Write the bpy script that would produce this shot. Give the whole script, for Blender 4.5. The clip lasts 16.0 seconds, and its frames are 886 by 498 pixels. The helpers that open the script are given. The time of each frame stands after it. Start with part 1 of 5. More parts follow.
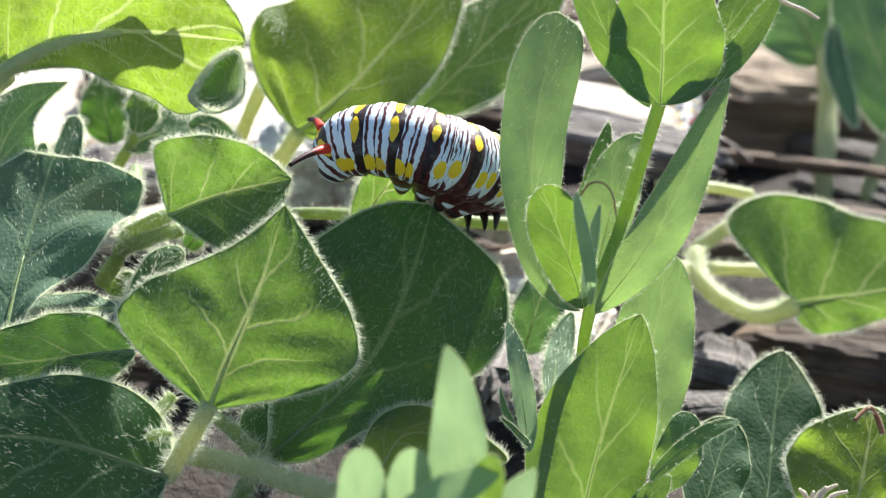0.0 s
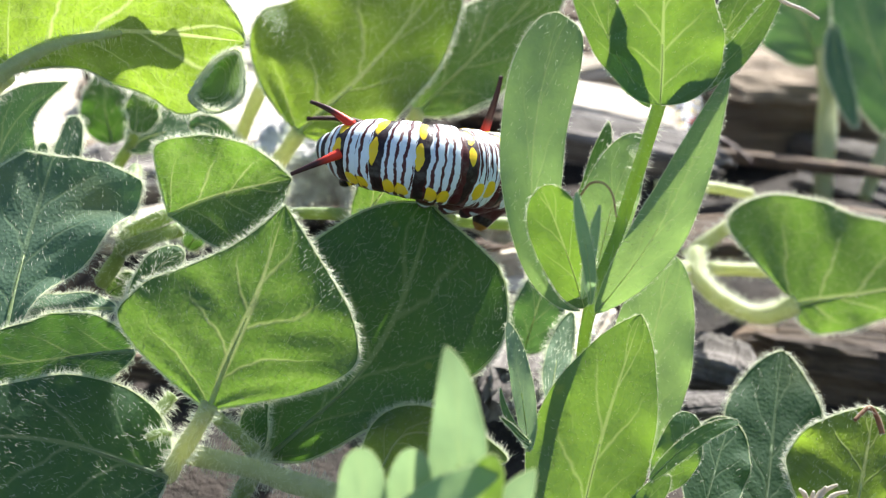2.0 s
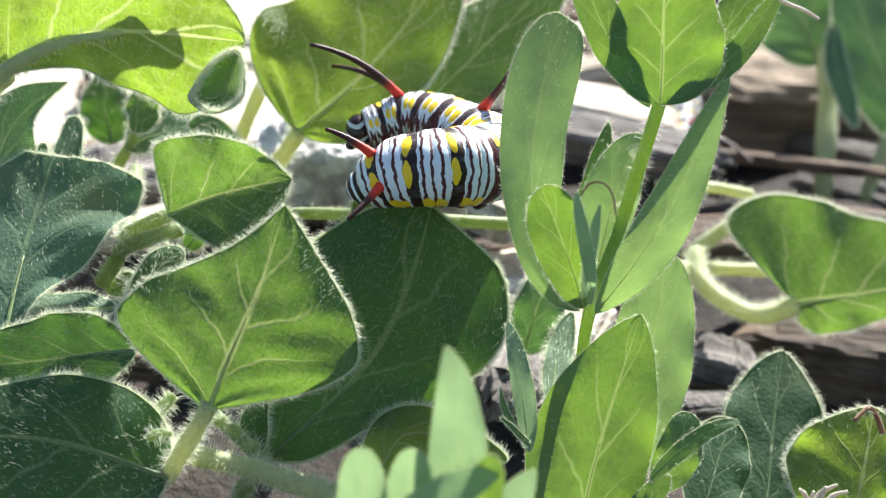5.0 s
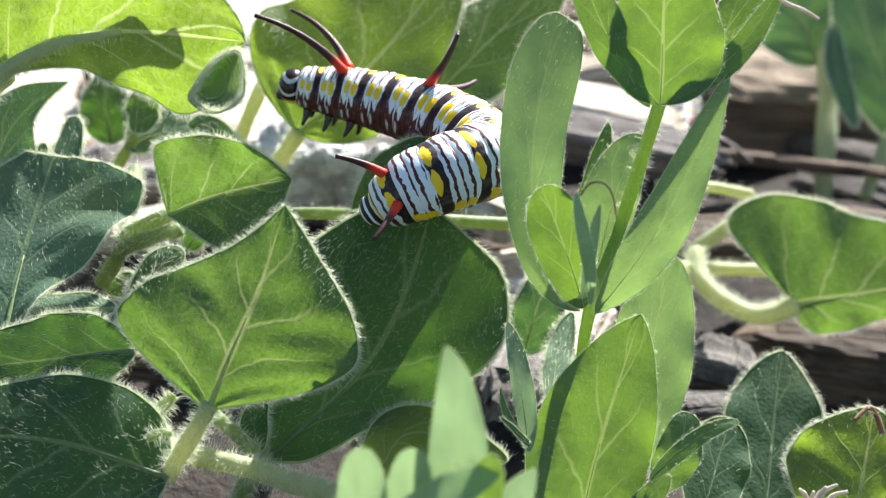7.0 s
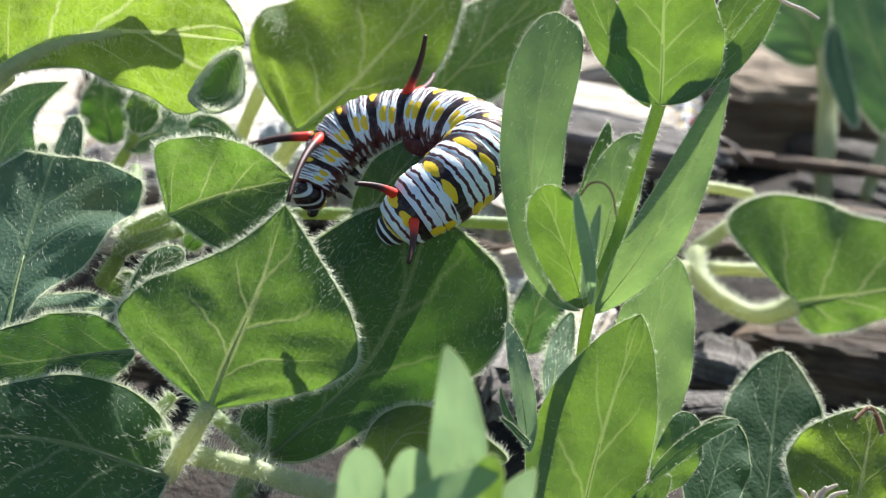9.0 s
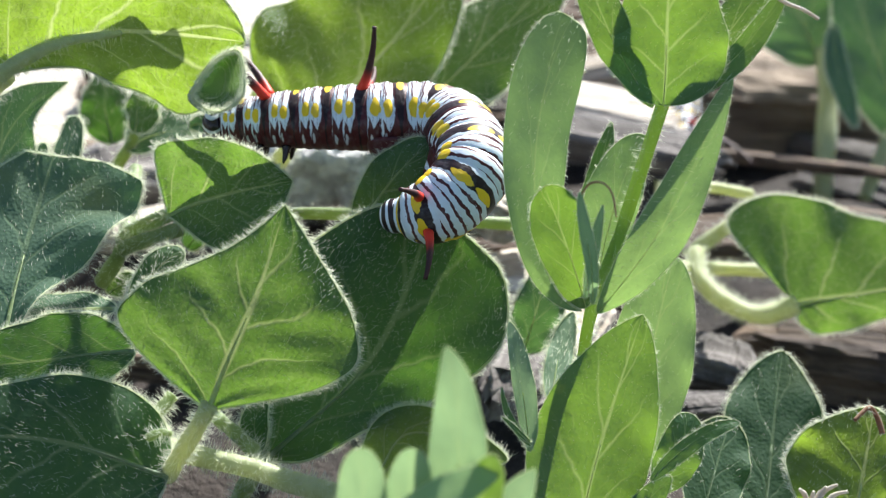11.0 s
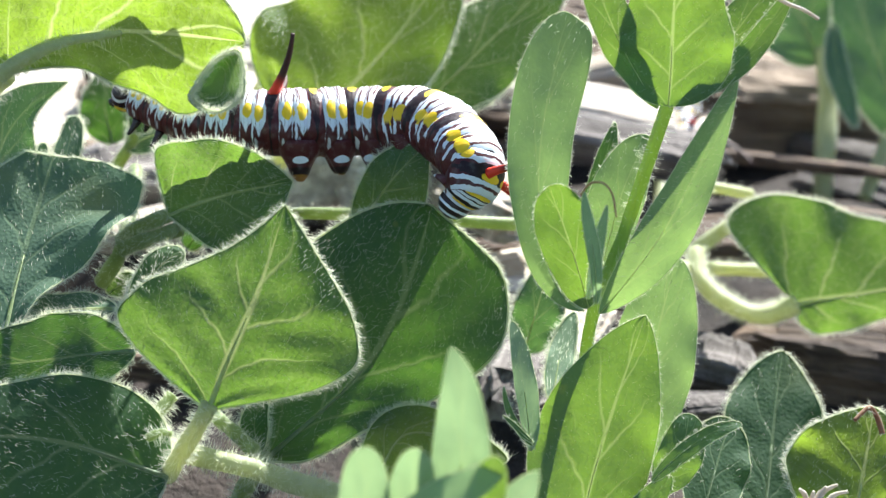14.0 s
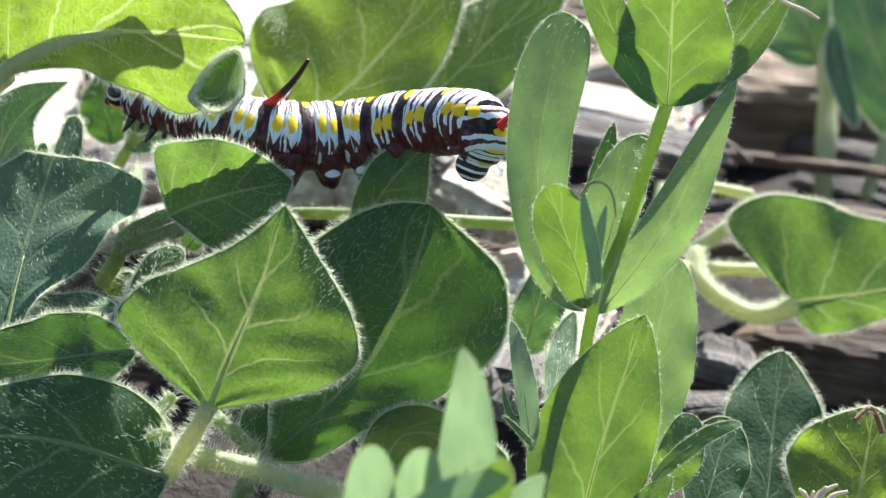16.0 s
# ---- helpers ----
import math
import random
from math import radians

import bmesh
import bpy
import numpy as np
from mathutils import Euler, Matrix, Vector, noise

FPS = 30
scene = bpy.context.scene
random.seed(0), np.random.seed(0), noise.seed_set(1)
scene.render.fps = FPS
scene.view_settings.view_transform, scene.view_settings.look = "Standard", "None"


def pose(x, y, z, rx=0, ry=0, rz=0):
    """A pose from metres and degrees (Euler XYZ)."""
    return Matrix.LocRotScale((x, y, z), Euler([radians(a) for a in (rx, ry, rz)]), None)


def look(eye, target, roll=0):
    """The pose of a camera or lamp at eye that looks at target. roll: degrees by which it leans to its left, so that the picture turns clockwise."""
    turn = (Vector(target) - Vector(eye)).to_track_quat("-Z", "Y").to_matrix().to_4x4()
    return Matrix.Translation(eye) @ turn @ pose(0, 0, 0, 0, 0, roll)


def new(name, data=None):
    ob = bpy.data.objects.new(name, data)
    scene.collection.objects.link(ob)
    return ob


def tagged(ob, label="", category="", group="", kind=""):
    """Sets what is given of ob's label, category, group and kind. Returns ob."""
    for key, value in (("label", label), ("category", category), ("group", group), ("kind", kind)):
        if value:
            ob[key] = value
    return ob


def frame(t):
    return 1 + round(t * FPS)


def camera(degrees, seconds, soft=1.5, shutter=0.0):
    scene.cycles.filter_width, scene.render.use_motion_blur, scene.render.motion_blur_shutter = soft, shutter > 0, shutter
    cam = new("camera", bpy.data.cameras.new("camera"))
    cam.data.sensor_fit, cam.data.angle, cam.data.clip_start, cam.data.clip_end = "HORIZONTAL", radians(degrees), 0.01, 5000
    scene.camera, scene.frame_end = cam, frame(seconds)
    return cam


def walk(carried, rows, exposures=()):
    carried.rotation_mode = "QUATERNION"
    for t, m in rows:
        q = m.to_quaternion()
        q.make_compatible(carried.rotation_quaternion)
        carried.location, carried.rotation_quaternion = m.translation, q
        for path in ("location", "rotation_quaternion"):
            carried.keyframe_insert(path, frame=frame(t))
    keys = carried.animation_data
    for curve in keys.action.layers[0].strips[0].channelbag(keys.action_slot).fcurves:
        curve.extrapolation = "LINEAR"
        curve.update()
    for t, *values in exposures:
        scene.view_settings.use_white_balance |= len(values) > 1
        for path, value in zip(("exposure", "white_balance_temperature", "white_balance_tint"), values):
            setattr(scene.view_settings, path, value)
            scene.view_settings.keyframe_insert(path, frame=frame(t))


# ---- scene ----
cam = camera(36, 16.0, 1.1)
cam.data.dof.use_dof = True
cam.data.dof.focus_distance = 0.134
cam.data.dof.aperture_fstop = 33
STILL = pose(0, -0.129, 0.090, 65, 0, 0)
# seconds, stops, kelvin, tint
EXPOSURE = ((0, 1.53, 6430, 10), (0.5, 1.63, 6430, 10), (2.0, 1.64, 6430, 10), (2.5, 1.56, 6430, 10), (3.0, 1.64, 6430, 10), (4.0, 1.56, 6430, 10), (6.3, 1.56, 6430, 10), (7.0, 1.48, 6430, 10), (7.6, 1.46, 6430, 10), (8.0, 1.53, 6430, 10), (8.6, 1.46, 6430, 10), (9.0, 1.26, 6260, 10), (9.2, 1.26, 6260, 10), (11.3, 1.38, 6260, 10), (13, 1.46, 6260, 10), (14, 1.68, 6260, 10), (14.5, 1.56, 6260, 10), (15.5, 1.48, 6260, 10), (16, 1.49, 6260, 10))
walk(cam, [(0, STILL), (16, STILL)], EXPOSURE)

# ---- light: high sun behind the plants, clear sky
SUN_UP, SUN_SIDE = radians(42), radians(28)          # elevation; bearing from the +y axis towards +x
world = bpy.data.worlds.new("sky")
scene.world = world
world.use_nodes = True
wn = world.node_tree.nodes
sky = wn.new("ShaderNodeTexSky")
sky.sky_type, sky.sun_disc = "NISHITA", False
sky.sun_elevation, sky.sun_rotation = SUN_UP, SUN_SIDE
world.node_tree.links.new(sky.outputs[0], wn["Background"].inputs[0])
wn["Background"].inputs[1].default_value = 0.063
sun = new("sun", bpy.data.lights.new("sun", "SUN"))
sun.data.energy, sun.data.angle, sun.data.color = 5.0, radians(0.5), (1.0, 0.96, 0.90)
towards = Vector((math.sin(SUN_SIDE) * math.cos(SUN_UP), math.cos(SUN_SIDE) * math.cos(SUN_UP), math.sin(SUN_UP)))
sun.matrix_basis = look(towards * 2, (0, 0, 0))


# ---- materials
class Net:
    """A node material and short ways to add to it."""

    def __init__(self, name):
        self.mat = bpy.data.materials.new(name)
        self.mat.use_nodes = True
        self.tree = self.mat.node_tree
        self.tree.nodes.clear()
        self.out = self.tree.nodes.new("ShaderNodeOutputMaterial")

    def put(self, socket, value):
        if isinstance(value, bpy.types.NodeSocket):
            self.tree.links.new(value, socket)
        elif isinstance(value, (tuple, list)) and len(value) == 3 and socket.type == "RGBA":
            socket.default_value = (*value, 1)
        else:
            socket.default_value = value

    def node(self, kind, **inputs):
        n = self.tree.nodes.new("ShaderNode" + kind)
        for key, value in inputs.items():
            self.put(n.inputs[key.replace("_", " ")], value)
        return n

    def math(self, op, a, b=0.0, c=0.0):
        n = self.tree.nodes.new("ShaderNodeMath")
        n.operation = op
        for i, v in enumerate((a, b, c)):
            self.put(n.inputs[i], v)
        return n.outputs[0]

    def step(self, x, lo, hi):
        """0 at lo, 1 at hi, smooth between (lo may be above hi)."""
        n = self.tree.nodes.new("ShaderNodeMapRange")
        n.interpolation_type = "SMOOTHSTEP"
        if lo < hi:
            lims = (lo, hi, 0.0, 1.0)
        else:
            lims = (hi, lo, 1.0, 0.0)
        self.put(n.inputs[0], x)
        for i, v in enumerate(lims):
            n.inputs[i + 1].default_value = v
        return n.outputs[0]

    def mix(self, f, a, b):
        n = self.tree.nodes.new("ShaderNodeMix")
        n.data_type = "RGBA"
        self.put(n.inputs[0], f), self.put(n.inputs[6], a), self.put(n.inputs[7], b)
        return n.outputs[2]

    def noise(self, scale, where=None, detail=3.0, rough=0.55):
        n = self.node("TexNoise", Scale=scale, Detail=detail, Roughness=rough)
        if where is not None:
            self.put(n.inputs["Vector"], where)
        return n.outputs["Fac"]

    def place(self):
        return self.node("TexCoord").outputs["Object"]

    def bump(self, height, strength, distance):
        return self.node("Bump", Height=height, Strength=strength, Distance=distance).outputs[0]

    def surface(self, shader):
        self.tree.links.new(shader, self.out.inputs[0])
        return self.mat

    def plain(self, colour, rough, normal=None, **more):
        n = self.node("BsdfPrincipled", Base_Color=colour, Roughness=rough, **more)
        if normal is not None:
            self.put(n.inputs["Normal"], normal)
        return n.outputs[0]


def leaf_material(name, dark, light, through_colour, share, rough, mottle, veined=1.0, relief=0.5, fuzz=0.12):
    n = Net(name)
    uv = n.node("TexCoord").outputs["UV"]
    xyz = n.node("SeparateXYZ", Vector=uv)
    u, v = xyz.outputs[0], n.math("SUBTRACT", xyz.outputs[1], 0.5)
    av = n.math("ABSOLUTE", v)
    where = n.place()
    # side veins that arch towards the tip, finer ones between them, and a net of the finest
    wob = n.math("ADD", n.math("MULTIPLY", n.math("SUBTRACT", n.noise(230, where, 2), 0.5), 0.10), n.math("MULTIPLY", n.math("SUBTRACT", n.noise(900, where, 2), 0.5), 0.018))
    lean = n.math("MULTIPLY", n.math("SIGN", v), 0.055)
    ph = n.math("ADD", n.math("ADD", n.math("SUBTRACT", u, n.math("MULTIPLY", n.math("POWER", av, 0.75), 0.66)), wob), lean)
    saw = n.math("ABSOLUTE", n.math("SUBTRACT", n.math("FRACT", n.math("MULTIPLY", ph, 3.4)), 0.5))
    side = n.math("MULTIPLY", n.step(n.math("ADD", saw, n.math("MULTIPLY", av, 0.10)), 0.085, 0.010), n.step(av, 0.46, 0.22))
    saw2 = n.math("ABSOLUTE", n.math("SUBTRACT", n.math("FRACT", n.math("ADD", n.math("MULTIPLY", ph, 10.2), n.math("MULTIPLY", wob, 9.0))), 0.5))
    small = n.math("MULTIPLY", n.step(saw2, 0.10, 0.0), n.step(n.noise(420, where, 2), 0.45, 0.62))
    rib = n.step(n.math("SUBTRACT", av, n.math("MULTIPLY", n.math("SUBTRACT", 1.0, u), 0.012)), 0.017, 0.002)
    warp = n.node("VectorMath")
    warp.operation = "ADD"
    n.put(warp.inputs[0], where)
    drift = n.node("TexNoise", Vector=where, Scale=700.0, Detail=2.0)
    pull = n.node("VectorMath")
    pull.operation = "SCALE"
    pull.inputs[3].default_value = 0.0009
    n.put(pull.inputs[0], drift.outputs["Color"]), n.put(warp.inputs[1], pull.outputs[0])
    cells = n.node("TexVoronoi", Vector=warp.outputs[0], Scale=520.0)
    cells.feature = "DISTANCE_TO_EDGE"
    net = n.step(cells.outputs["Distance"], 0.16, 0.0)
    vein = n.math("MAXIMUM", rib, n.math("MAXIMUM", n.math("MULTIPLY", side, 0.78), n.math("MAXIMUM", n.math("MULTIPLY", small, 0.24), n.math("MULTIPLY", net, mottle))))
    vein = n.math("MULTIPLY", vein, veined)
    blotch = n.step(n.noise(95, where, 3), 0.35, 0.65)
    fine = n.noise(1300, where, 3)
    pore = n.node("TexVoronoi", Vector=where, Scale=2600.0).outputs["Distance"]
    tone = n.math("ADD", n.math("MULTIPLY", blotch, 0.55), n.math("ADD", n.math("MULTIPLY", fine, 0.35), n.math("MULTIPLY", pore, 0.10)))
    speck = n.step(n.noise(330, where, 1), 0.73, 0.78)
    base = n.mix(tone, dark, light)
    base = n.mix(n.math("MULTIPLY", vein, 0.7), base, (0.24, 0.35, 0.17))
    base = n.mix(n.math("MULTIPLY", speck, 0.35), base, (0.35, 0.38, 0.10))
    glow = n.mix(n.step(n.math("ADD", n.math("MULTIPLY", tone, 0.55), n.math("MULTIPLY", n.noise(260, where, 3), 0.45)), 0.25, 0.8), tuple(c * 1.2 for c in through_colour), tuple(c * 0.62 for c in through_colour))
    glow = n.mix(n.math("MULTIPLY", vein, 0.85), glow, (0.60, 0.68, 0.26))
    aged = n.math("MULTIPLY", n.step(n.noise(48, where, 2), 0.60, 0.74), 0.55)
    glow = n.mix(aged, glow, (0.46, 0.48, 0.05))
    base = n.mix(n.math("MULTIPLY", aged, 0.5), base, (0.20, 0.22, 0.06))
    height = n.math("SUBTRACT", n.math("ADD", n.math("MULTIPLY", blotch, 0.3), n.math("ADD", n.math("MULTIPLY", fine, 0.4), n.math("MULTIPLY", pore, 0.3))), n.math("MULTIPLY", vein, 0.7))
    nrm = n.bump(height, relief, 0.0006)
    soft = n.bump(height, 0.3 * relief, 0.0005)
    top = n.plain(base, rough, nrm, Specular_IOR_Level=0.32, Sheen_Weight=fuzz, Sheen_Roughness=0.45, Sheen_Tint=(0.8, 0.95, 0.9))
    back = n.node("BsdfTranslucent", Color=glow, Normal=soft).outputs[0]
    return n.surface(blend(n, share, top, back))


def blend(n, share, a, b):
    m = n.tree.nodes.new("ShaderNodeMixShader")
    n.put(m.inputs[0], share), n.put(m.inputs[1], a), n.put(m.inputs[2], b)
    return m.outputs[0]


leaf_fuzzy = leaf_material("soft_leaf", (0.047, 0.120, 0.046), (0.078, 0.165, 0.072), (0.20, 0.36, 0.040), 0.38, 0.62, 0.12)
# greyed and raised to carry the haze of backlit leaf hairs
leaf_grey = leaf_material("grey_green_leaf", (0.070, 0.140, 0.084), (0.108, 0.190, 0.120), (0.16, 0.34, 0.060), 0.28, 0.62, 0.08, 0.6, 0.22, 0.14)
# brighter copy of the soft leaf; sunshine through the blade put into its colour
leaf_sunlit = leaf_material("sunlit_soft_leaf", (0.060, 0.125, 0.048), (0.090, 0.165, 0.070), (0.30, 0.46, 0.034), 0.50, 0.62, 0.12)
# darker copy of the soft leaf; shade over these leaves put into its colour
leaf_top_shaded = leaf_material("shaded_soft_leaf_upper", (0.026, 0.074, 0.030), (0.047, 0.112, 0.050), (0.15, 0.34, 0.030), 0.30, 0.62, 0.08, 0.6, 0.22, 0.16)
leaf_smooth = leaf_material("herb_leaf", (0.072, 0.165, 0.078), (0.105, 0.208, 0.100), (0.180, 0.310, 0.026), 0.40, 0.40, 0.07, 0.46, 0.34)
# paler, bluer copy of the herb leaf, tinted as if lit by the sky
leaf_cool = leaf_material("cool_herb_leaf", (0.130, 0.250, 0.135), (0.180, 0.310, 0.180), (0.29, 0.45, 0.105), 0.42, 0.42, 0.05, 0.34, 0.2)
# lighter copy of the herb leaf; brightness of lit leaves put into its colour
leaf_pale = leaf_material("pale_lit_herb_leaf", (0.200, 0.320, 0.195), (0.260, 0.390, 0.245), (0.30, 0.45, 0.19), 0.42, 0.45, 0.03, 0.3, 0.15)


def tissue_material(name, one, two, through_colour, share, scale=900):
    n = Net(name)
    where = n.place()
    t = n.noise(scale, where, 3)
    skin = n.plain(n.mix(n.step(t, 0.3, 0.7), one, two), 0.5, n.bump(t, 0.4, 0.0003), Sheen_Weight=0.3)
    return n.surface(blend(n, share, skin, n.node("BsdfTranslucent", Color=through_colour).outputs[0]))


# brightness put into colour: paler copy for sunlit stems, greener copy elsewhere
stem_fuzzy = tissue_material("soft_stem", (0.36, 0.43, 0.22), (0.48, 0.54, 0.31), (0.82, 0.84, 0.42), 0.40)
stem_green = tissue_material("soft_green_stem", (0.19, 0.27, 0.11), (0.28, 0.37, 0.17), (0.55, 0.66, 0.22), 0.36)
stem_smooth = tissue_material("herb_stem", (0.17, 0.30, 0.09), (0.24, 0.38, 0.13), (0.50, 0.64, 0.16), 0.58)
rib_pale = tissue_material("leaf_rib", (0.30, 0.40, 0.20), (0.40, 0.50, 0.27), (0.80, 0.88, 0.42), 0.55)
# paled to carry the sunlit glow along the leaf edges
rim_pale = tissue_material("leaf_rim", (0.40, 0.50, 0.30), (0.52, 0.60, 0.42), (0.90, 0.95, 0.65), 0.6)
# dimmer copy of the leaf rib, shade on the dark leaves painted in
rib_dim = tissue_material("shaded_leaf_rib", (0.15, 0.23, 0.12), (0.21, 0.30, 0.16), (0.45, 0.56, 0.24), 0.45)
withered_brown = tissue_material("withered_leaf", (0.20, 0.09, 0.04), (0.32, 0.17, 0.08), (0.4, 0.2, 0.08), 0.3)
hair_white = tissue_material("plant_hair", (0.72, 0.77, 0.62), (0.80, 0.84, 0.70), (0.9, 0.92, 0.72), 0.5)


# ---- helpers for things
def thing(name, base, label, category, group=""):
    ob = new(name)
    ob.empty_display_size = 0.01
    ob.location = base
    return tagged(ob, label, category, group)


ORIGIN = {}


def link_part(name, data, parent, label="", kind="", origin=None):
    """Links a mesh built in the world's space as a part, with its own origin."""
    at = ORIGIN.get(parent.name, parent.location.copy()) if origin is None else Vector(origin)
    data.transform(Matrix.Translation(-at))
    ob = new(name, data)
    ORIGIN[ob.name] = at.copy()
    ob.parent = parent
    ob.location = at - ORIGIN.get(parent.name, parent.location)
    return tagged(ob, label, "", "", kind)


def mesh_of(name, verts, faces, materials, smooth=True, slots=None, uvs=None):
    me = bpy.data.meshes.new(name)
    me.from_pydata([tuple(v) for v in verts], [], faces)
    for m in materials:
        me.materials.append(m)
    if slots is not None:
        me.polygons.foreach_set("material_index", slots)
    if uvs is not None:
        layer = me.uv_layers.new(name="leaf")
        idx = np.empty(len(me.loops), dtype=np.int32)
        me.loops.foreach_get("vertex_index", idx)
        layer.data.foreach_set("uv", np.asarray(uvs, dtype=np.float32)[idx].ravel())
    if smooth:
        me.polygons.foreach_set("use_smooth", [True] * len(me.polygons))
    me.update()
    return me


def unit(a):
    return a / np.maximum(np.linalg.norm(a, axis=-1, keepdims=True), 1e-12)


def through_points(pts, n):
    """A smooth line through the points, n places along it."""
    p = np.array(pts, dtype=float)
    p = np.vstack((2 * p[0] - p[1], p, 2 * p[-1] - p[-2]))
    x = np.linspace(0, len(pts) - 1, n)
    i = np.minimum(x.astype(int), len(pts) - 2)
    f = (x - i)[:, None]
    a, b, c, d = p[i], p[i + 1], p[i + 2], p[i + 3]
    return 0.5 * (2 * b + (c - a) * f + (2 * a - 5 * b + 4 * c - d) * f ** 2 + (3 * b - a - 3 * c + d) * f ** 3)


def tube(line, radii, sides=8, squash=1.0, lobes=0.0):
    """Verts and faces of a tube round a line, closed at both ends."""
    line = np.asarray(line)
    t = unit(np.gradient(line, axis=0))
    ref = np.array((0.31, 0.17, 0.93))
    a = unit(np.cross(t, ref))
    b = np.cross(t, a)
    ang = np.linspace(0, 2 * math.pi, sides, endpoint=False)
    ring = np.cos(ang)[None, :, None] * a[:, None, :] + squash * np.sin(ang)[None, :, None] * b[:, None, :]
    ring = ring * (1 + lobes * np.cos(4 * ang))[None, :, None]
    verts = (line[:, None, :] + ring * np.asarray(radii)[:, None, None]).reshape(-1, 3)
    n, faces = len(line), []
    for i in range(n - 1):
        for j in range(sides):
            k = (j + 1) % sides
            faces.append((i * sides + j, i * sides + k, (i + 1) * sides + k, (i + 1) * sides + j))
    faces.append(tuple(range(sides))[::-1])
    faces.append(tuple(range((n - 1) * sides, n * sides)))
    return verts, faces


def hair_mesh(roots, ways, lengths, width, rng):
    """Fine tapered bent hairs, two slim faces each."""
    n = len(roots)
    ways = unit(ways + rng.normal(0, 0.22, ways.shape))
    side = unit(np.cross(ways, rng.normal(0, 1, ways.shape)))
    bend = unit(rng.normal(0, 1, ways.shape)) * lengths[:, None] * 0.16
    w = side * width
    mid = roots + ways * lengths[:, None] * 0.55 + bend * 0.35
    tip = roots + ways * lengths[:, None] + bend
    verts = np.stack((roots - w, roots + w, mid + w * 0.6, mid - w * 0.6, tip), axis=1).reshape(-1, 3)
    faces = []
    for i in range(n):
        k = 5 * i
        faces.append((k, k + 1, k + 2, k + 3))
        faces.append((k + 3, k + 2, k + 4))
    return mesh_of("hairs", verts, faces, [hair_white], False)


LEAF_COUNT = [0]


def even(values, q):
    """A smooth value at each q (0 to 1) from values at even steps."""
    at = q * (len(values) - 1)
    i = np.clip(at.astype(int), 0, len(values) - 2)
    f = at - i
    d = np.diff(values)
    m = np.concatenate(((d[0],), np.where(d[1:] * d[:-1] > 0, 2 * d[1:] * d[:-1] / np.where(np.abs(d[1:] + d[:-1]) < 1e-9, 1, d[1:] + d[:-1]), 0), (d[-1],)))
    return ((2 * f ** 3 - 3 * f ** 2 + 1) * values[i] + (f ** 3 - 2 * f ** 2 + f) * m[i] + (3 * f ** 2 - 2 * f ** 3) * values[i + 1] + (f ** 3 - f ** 2) * m[i + 1])


def leaf(plant, a, b, c, d, normal, wide_l, wide_r, shape_l, shape_r, fold, curl, material, label="", hair=1.0, lobe=0.0, bead=1.0, wave=0.0009, sweep=0.0, nap=1.0):
    """A leaf whose midrib runs through a, b, c, d. wide: half widths; shape: exponents of the outline at base
    and tip, or the widest place and how full the outline is before and after it,
    or the share of the half width at even steps from base to tip;
    fold and curl: degrees by which each half leaves the plane at the midrib and further towards its margin."""
    LEAF_COUNT[0] += 1
    rng = np.random.default_rng(40 + LEAF_COUNT[0])
    nu, nv = 34, 10
    wave = min(wave, 0.09 * max(wide_l, wide_r))
    u = (1 - np.cos(np.linspace(0, math.pi, nu))) / 2
    p = np.array((a, b, c, d), dtype=float)
    x = np.linspace(0, 1, 4)

    def rib(q):
        total = 0
        for i in range(4):
            w = np.ones_like(q)
            for j in range(4):
                if j != i:
                    w = w * (q - x[j]) / (x[i] - x[j])
            total = total + w[:, None] * p[i]
        return total

    mid = rib(u)
    t = unit(rib(u + 0.01) - rib(u - 0.01))
    n0 = np.array(normal, dtype=float)
    r = unit(np.cross(t, n0))
    nn = np.cross(r, t)
    vs = np.concatenate((-np.linspace(1, 0, nv + 1) ** 0.85, np.linspace(0, 1, nv + 1)[1:] ** 0.85))
    grid = np.zeros((nu, len(vs), 3))
    phase, phase2 = rng.uniform(0, 6.3, 2)
    for half, (wide, shape, f, k) in enumerate(((wide_l, shape_l, fold[0], curl[0]), (wide_r, shape_r, fold[1], curl[1]))):
        if len(shape) > 3:
            prof = even(np.array(shape), u)
        elif len(shape) == 2:
            pp, qq = shape
            peak = pp / (pp + qq)
            prof = (np.maximum(u, 1e-6) ** pp) * (np.maximum(1 - u, 1e-6) ** qq) / (peak ** pp * (1 - peak) ** qq)
        else:
            peak, mb, mt = shape
            prof = 1 - np.where(u < peak, np.abs((peak - u) / peak) ** mb, np.abs((u - peak) / (1 - peak)) ** mt)
        prof = prof * (1 + 0.018 * np.sin(9 * u + phase) + 0.012 * np.sin(23 * u + phase2))
        w = wide * prof
        cols = [i for i, v in enumerate(vs) if (v <= 0 if half == 0 else v > 0)]
        sgn = -1 if half == 0 else 1
        for i in cols:
            v = abs(vs[i])
            th = np.radians(f + k * np.linspace(0, v, 12))
            along, up = np.cos(th).mean() * v, np.sin(th).mean() * v
            ripple = wave * v ** 2 * np.sin((5.2 if half else 4.4) * math.pi * u + (phase if half else phase2)) * np.sin(math.pi * u)
            puff = 0.00015 * min(1.0, wide / 0.009) ** 2 * np.sin(math.pi * np.minimum(1, v * 1.05)) * np.sin(2 * math.pi * 5 * (u - 0.31 * v ** 0.8))
            swell = 0.00022 * min(1.0, wide / 0.008) * np.sin(math.pi * u) * np.array([noise.noise(Vector((q * 3.1 + phase * 7, vs[i] * 1.7, phase2))) for q in u])
            ripple = ripple + swell
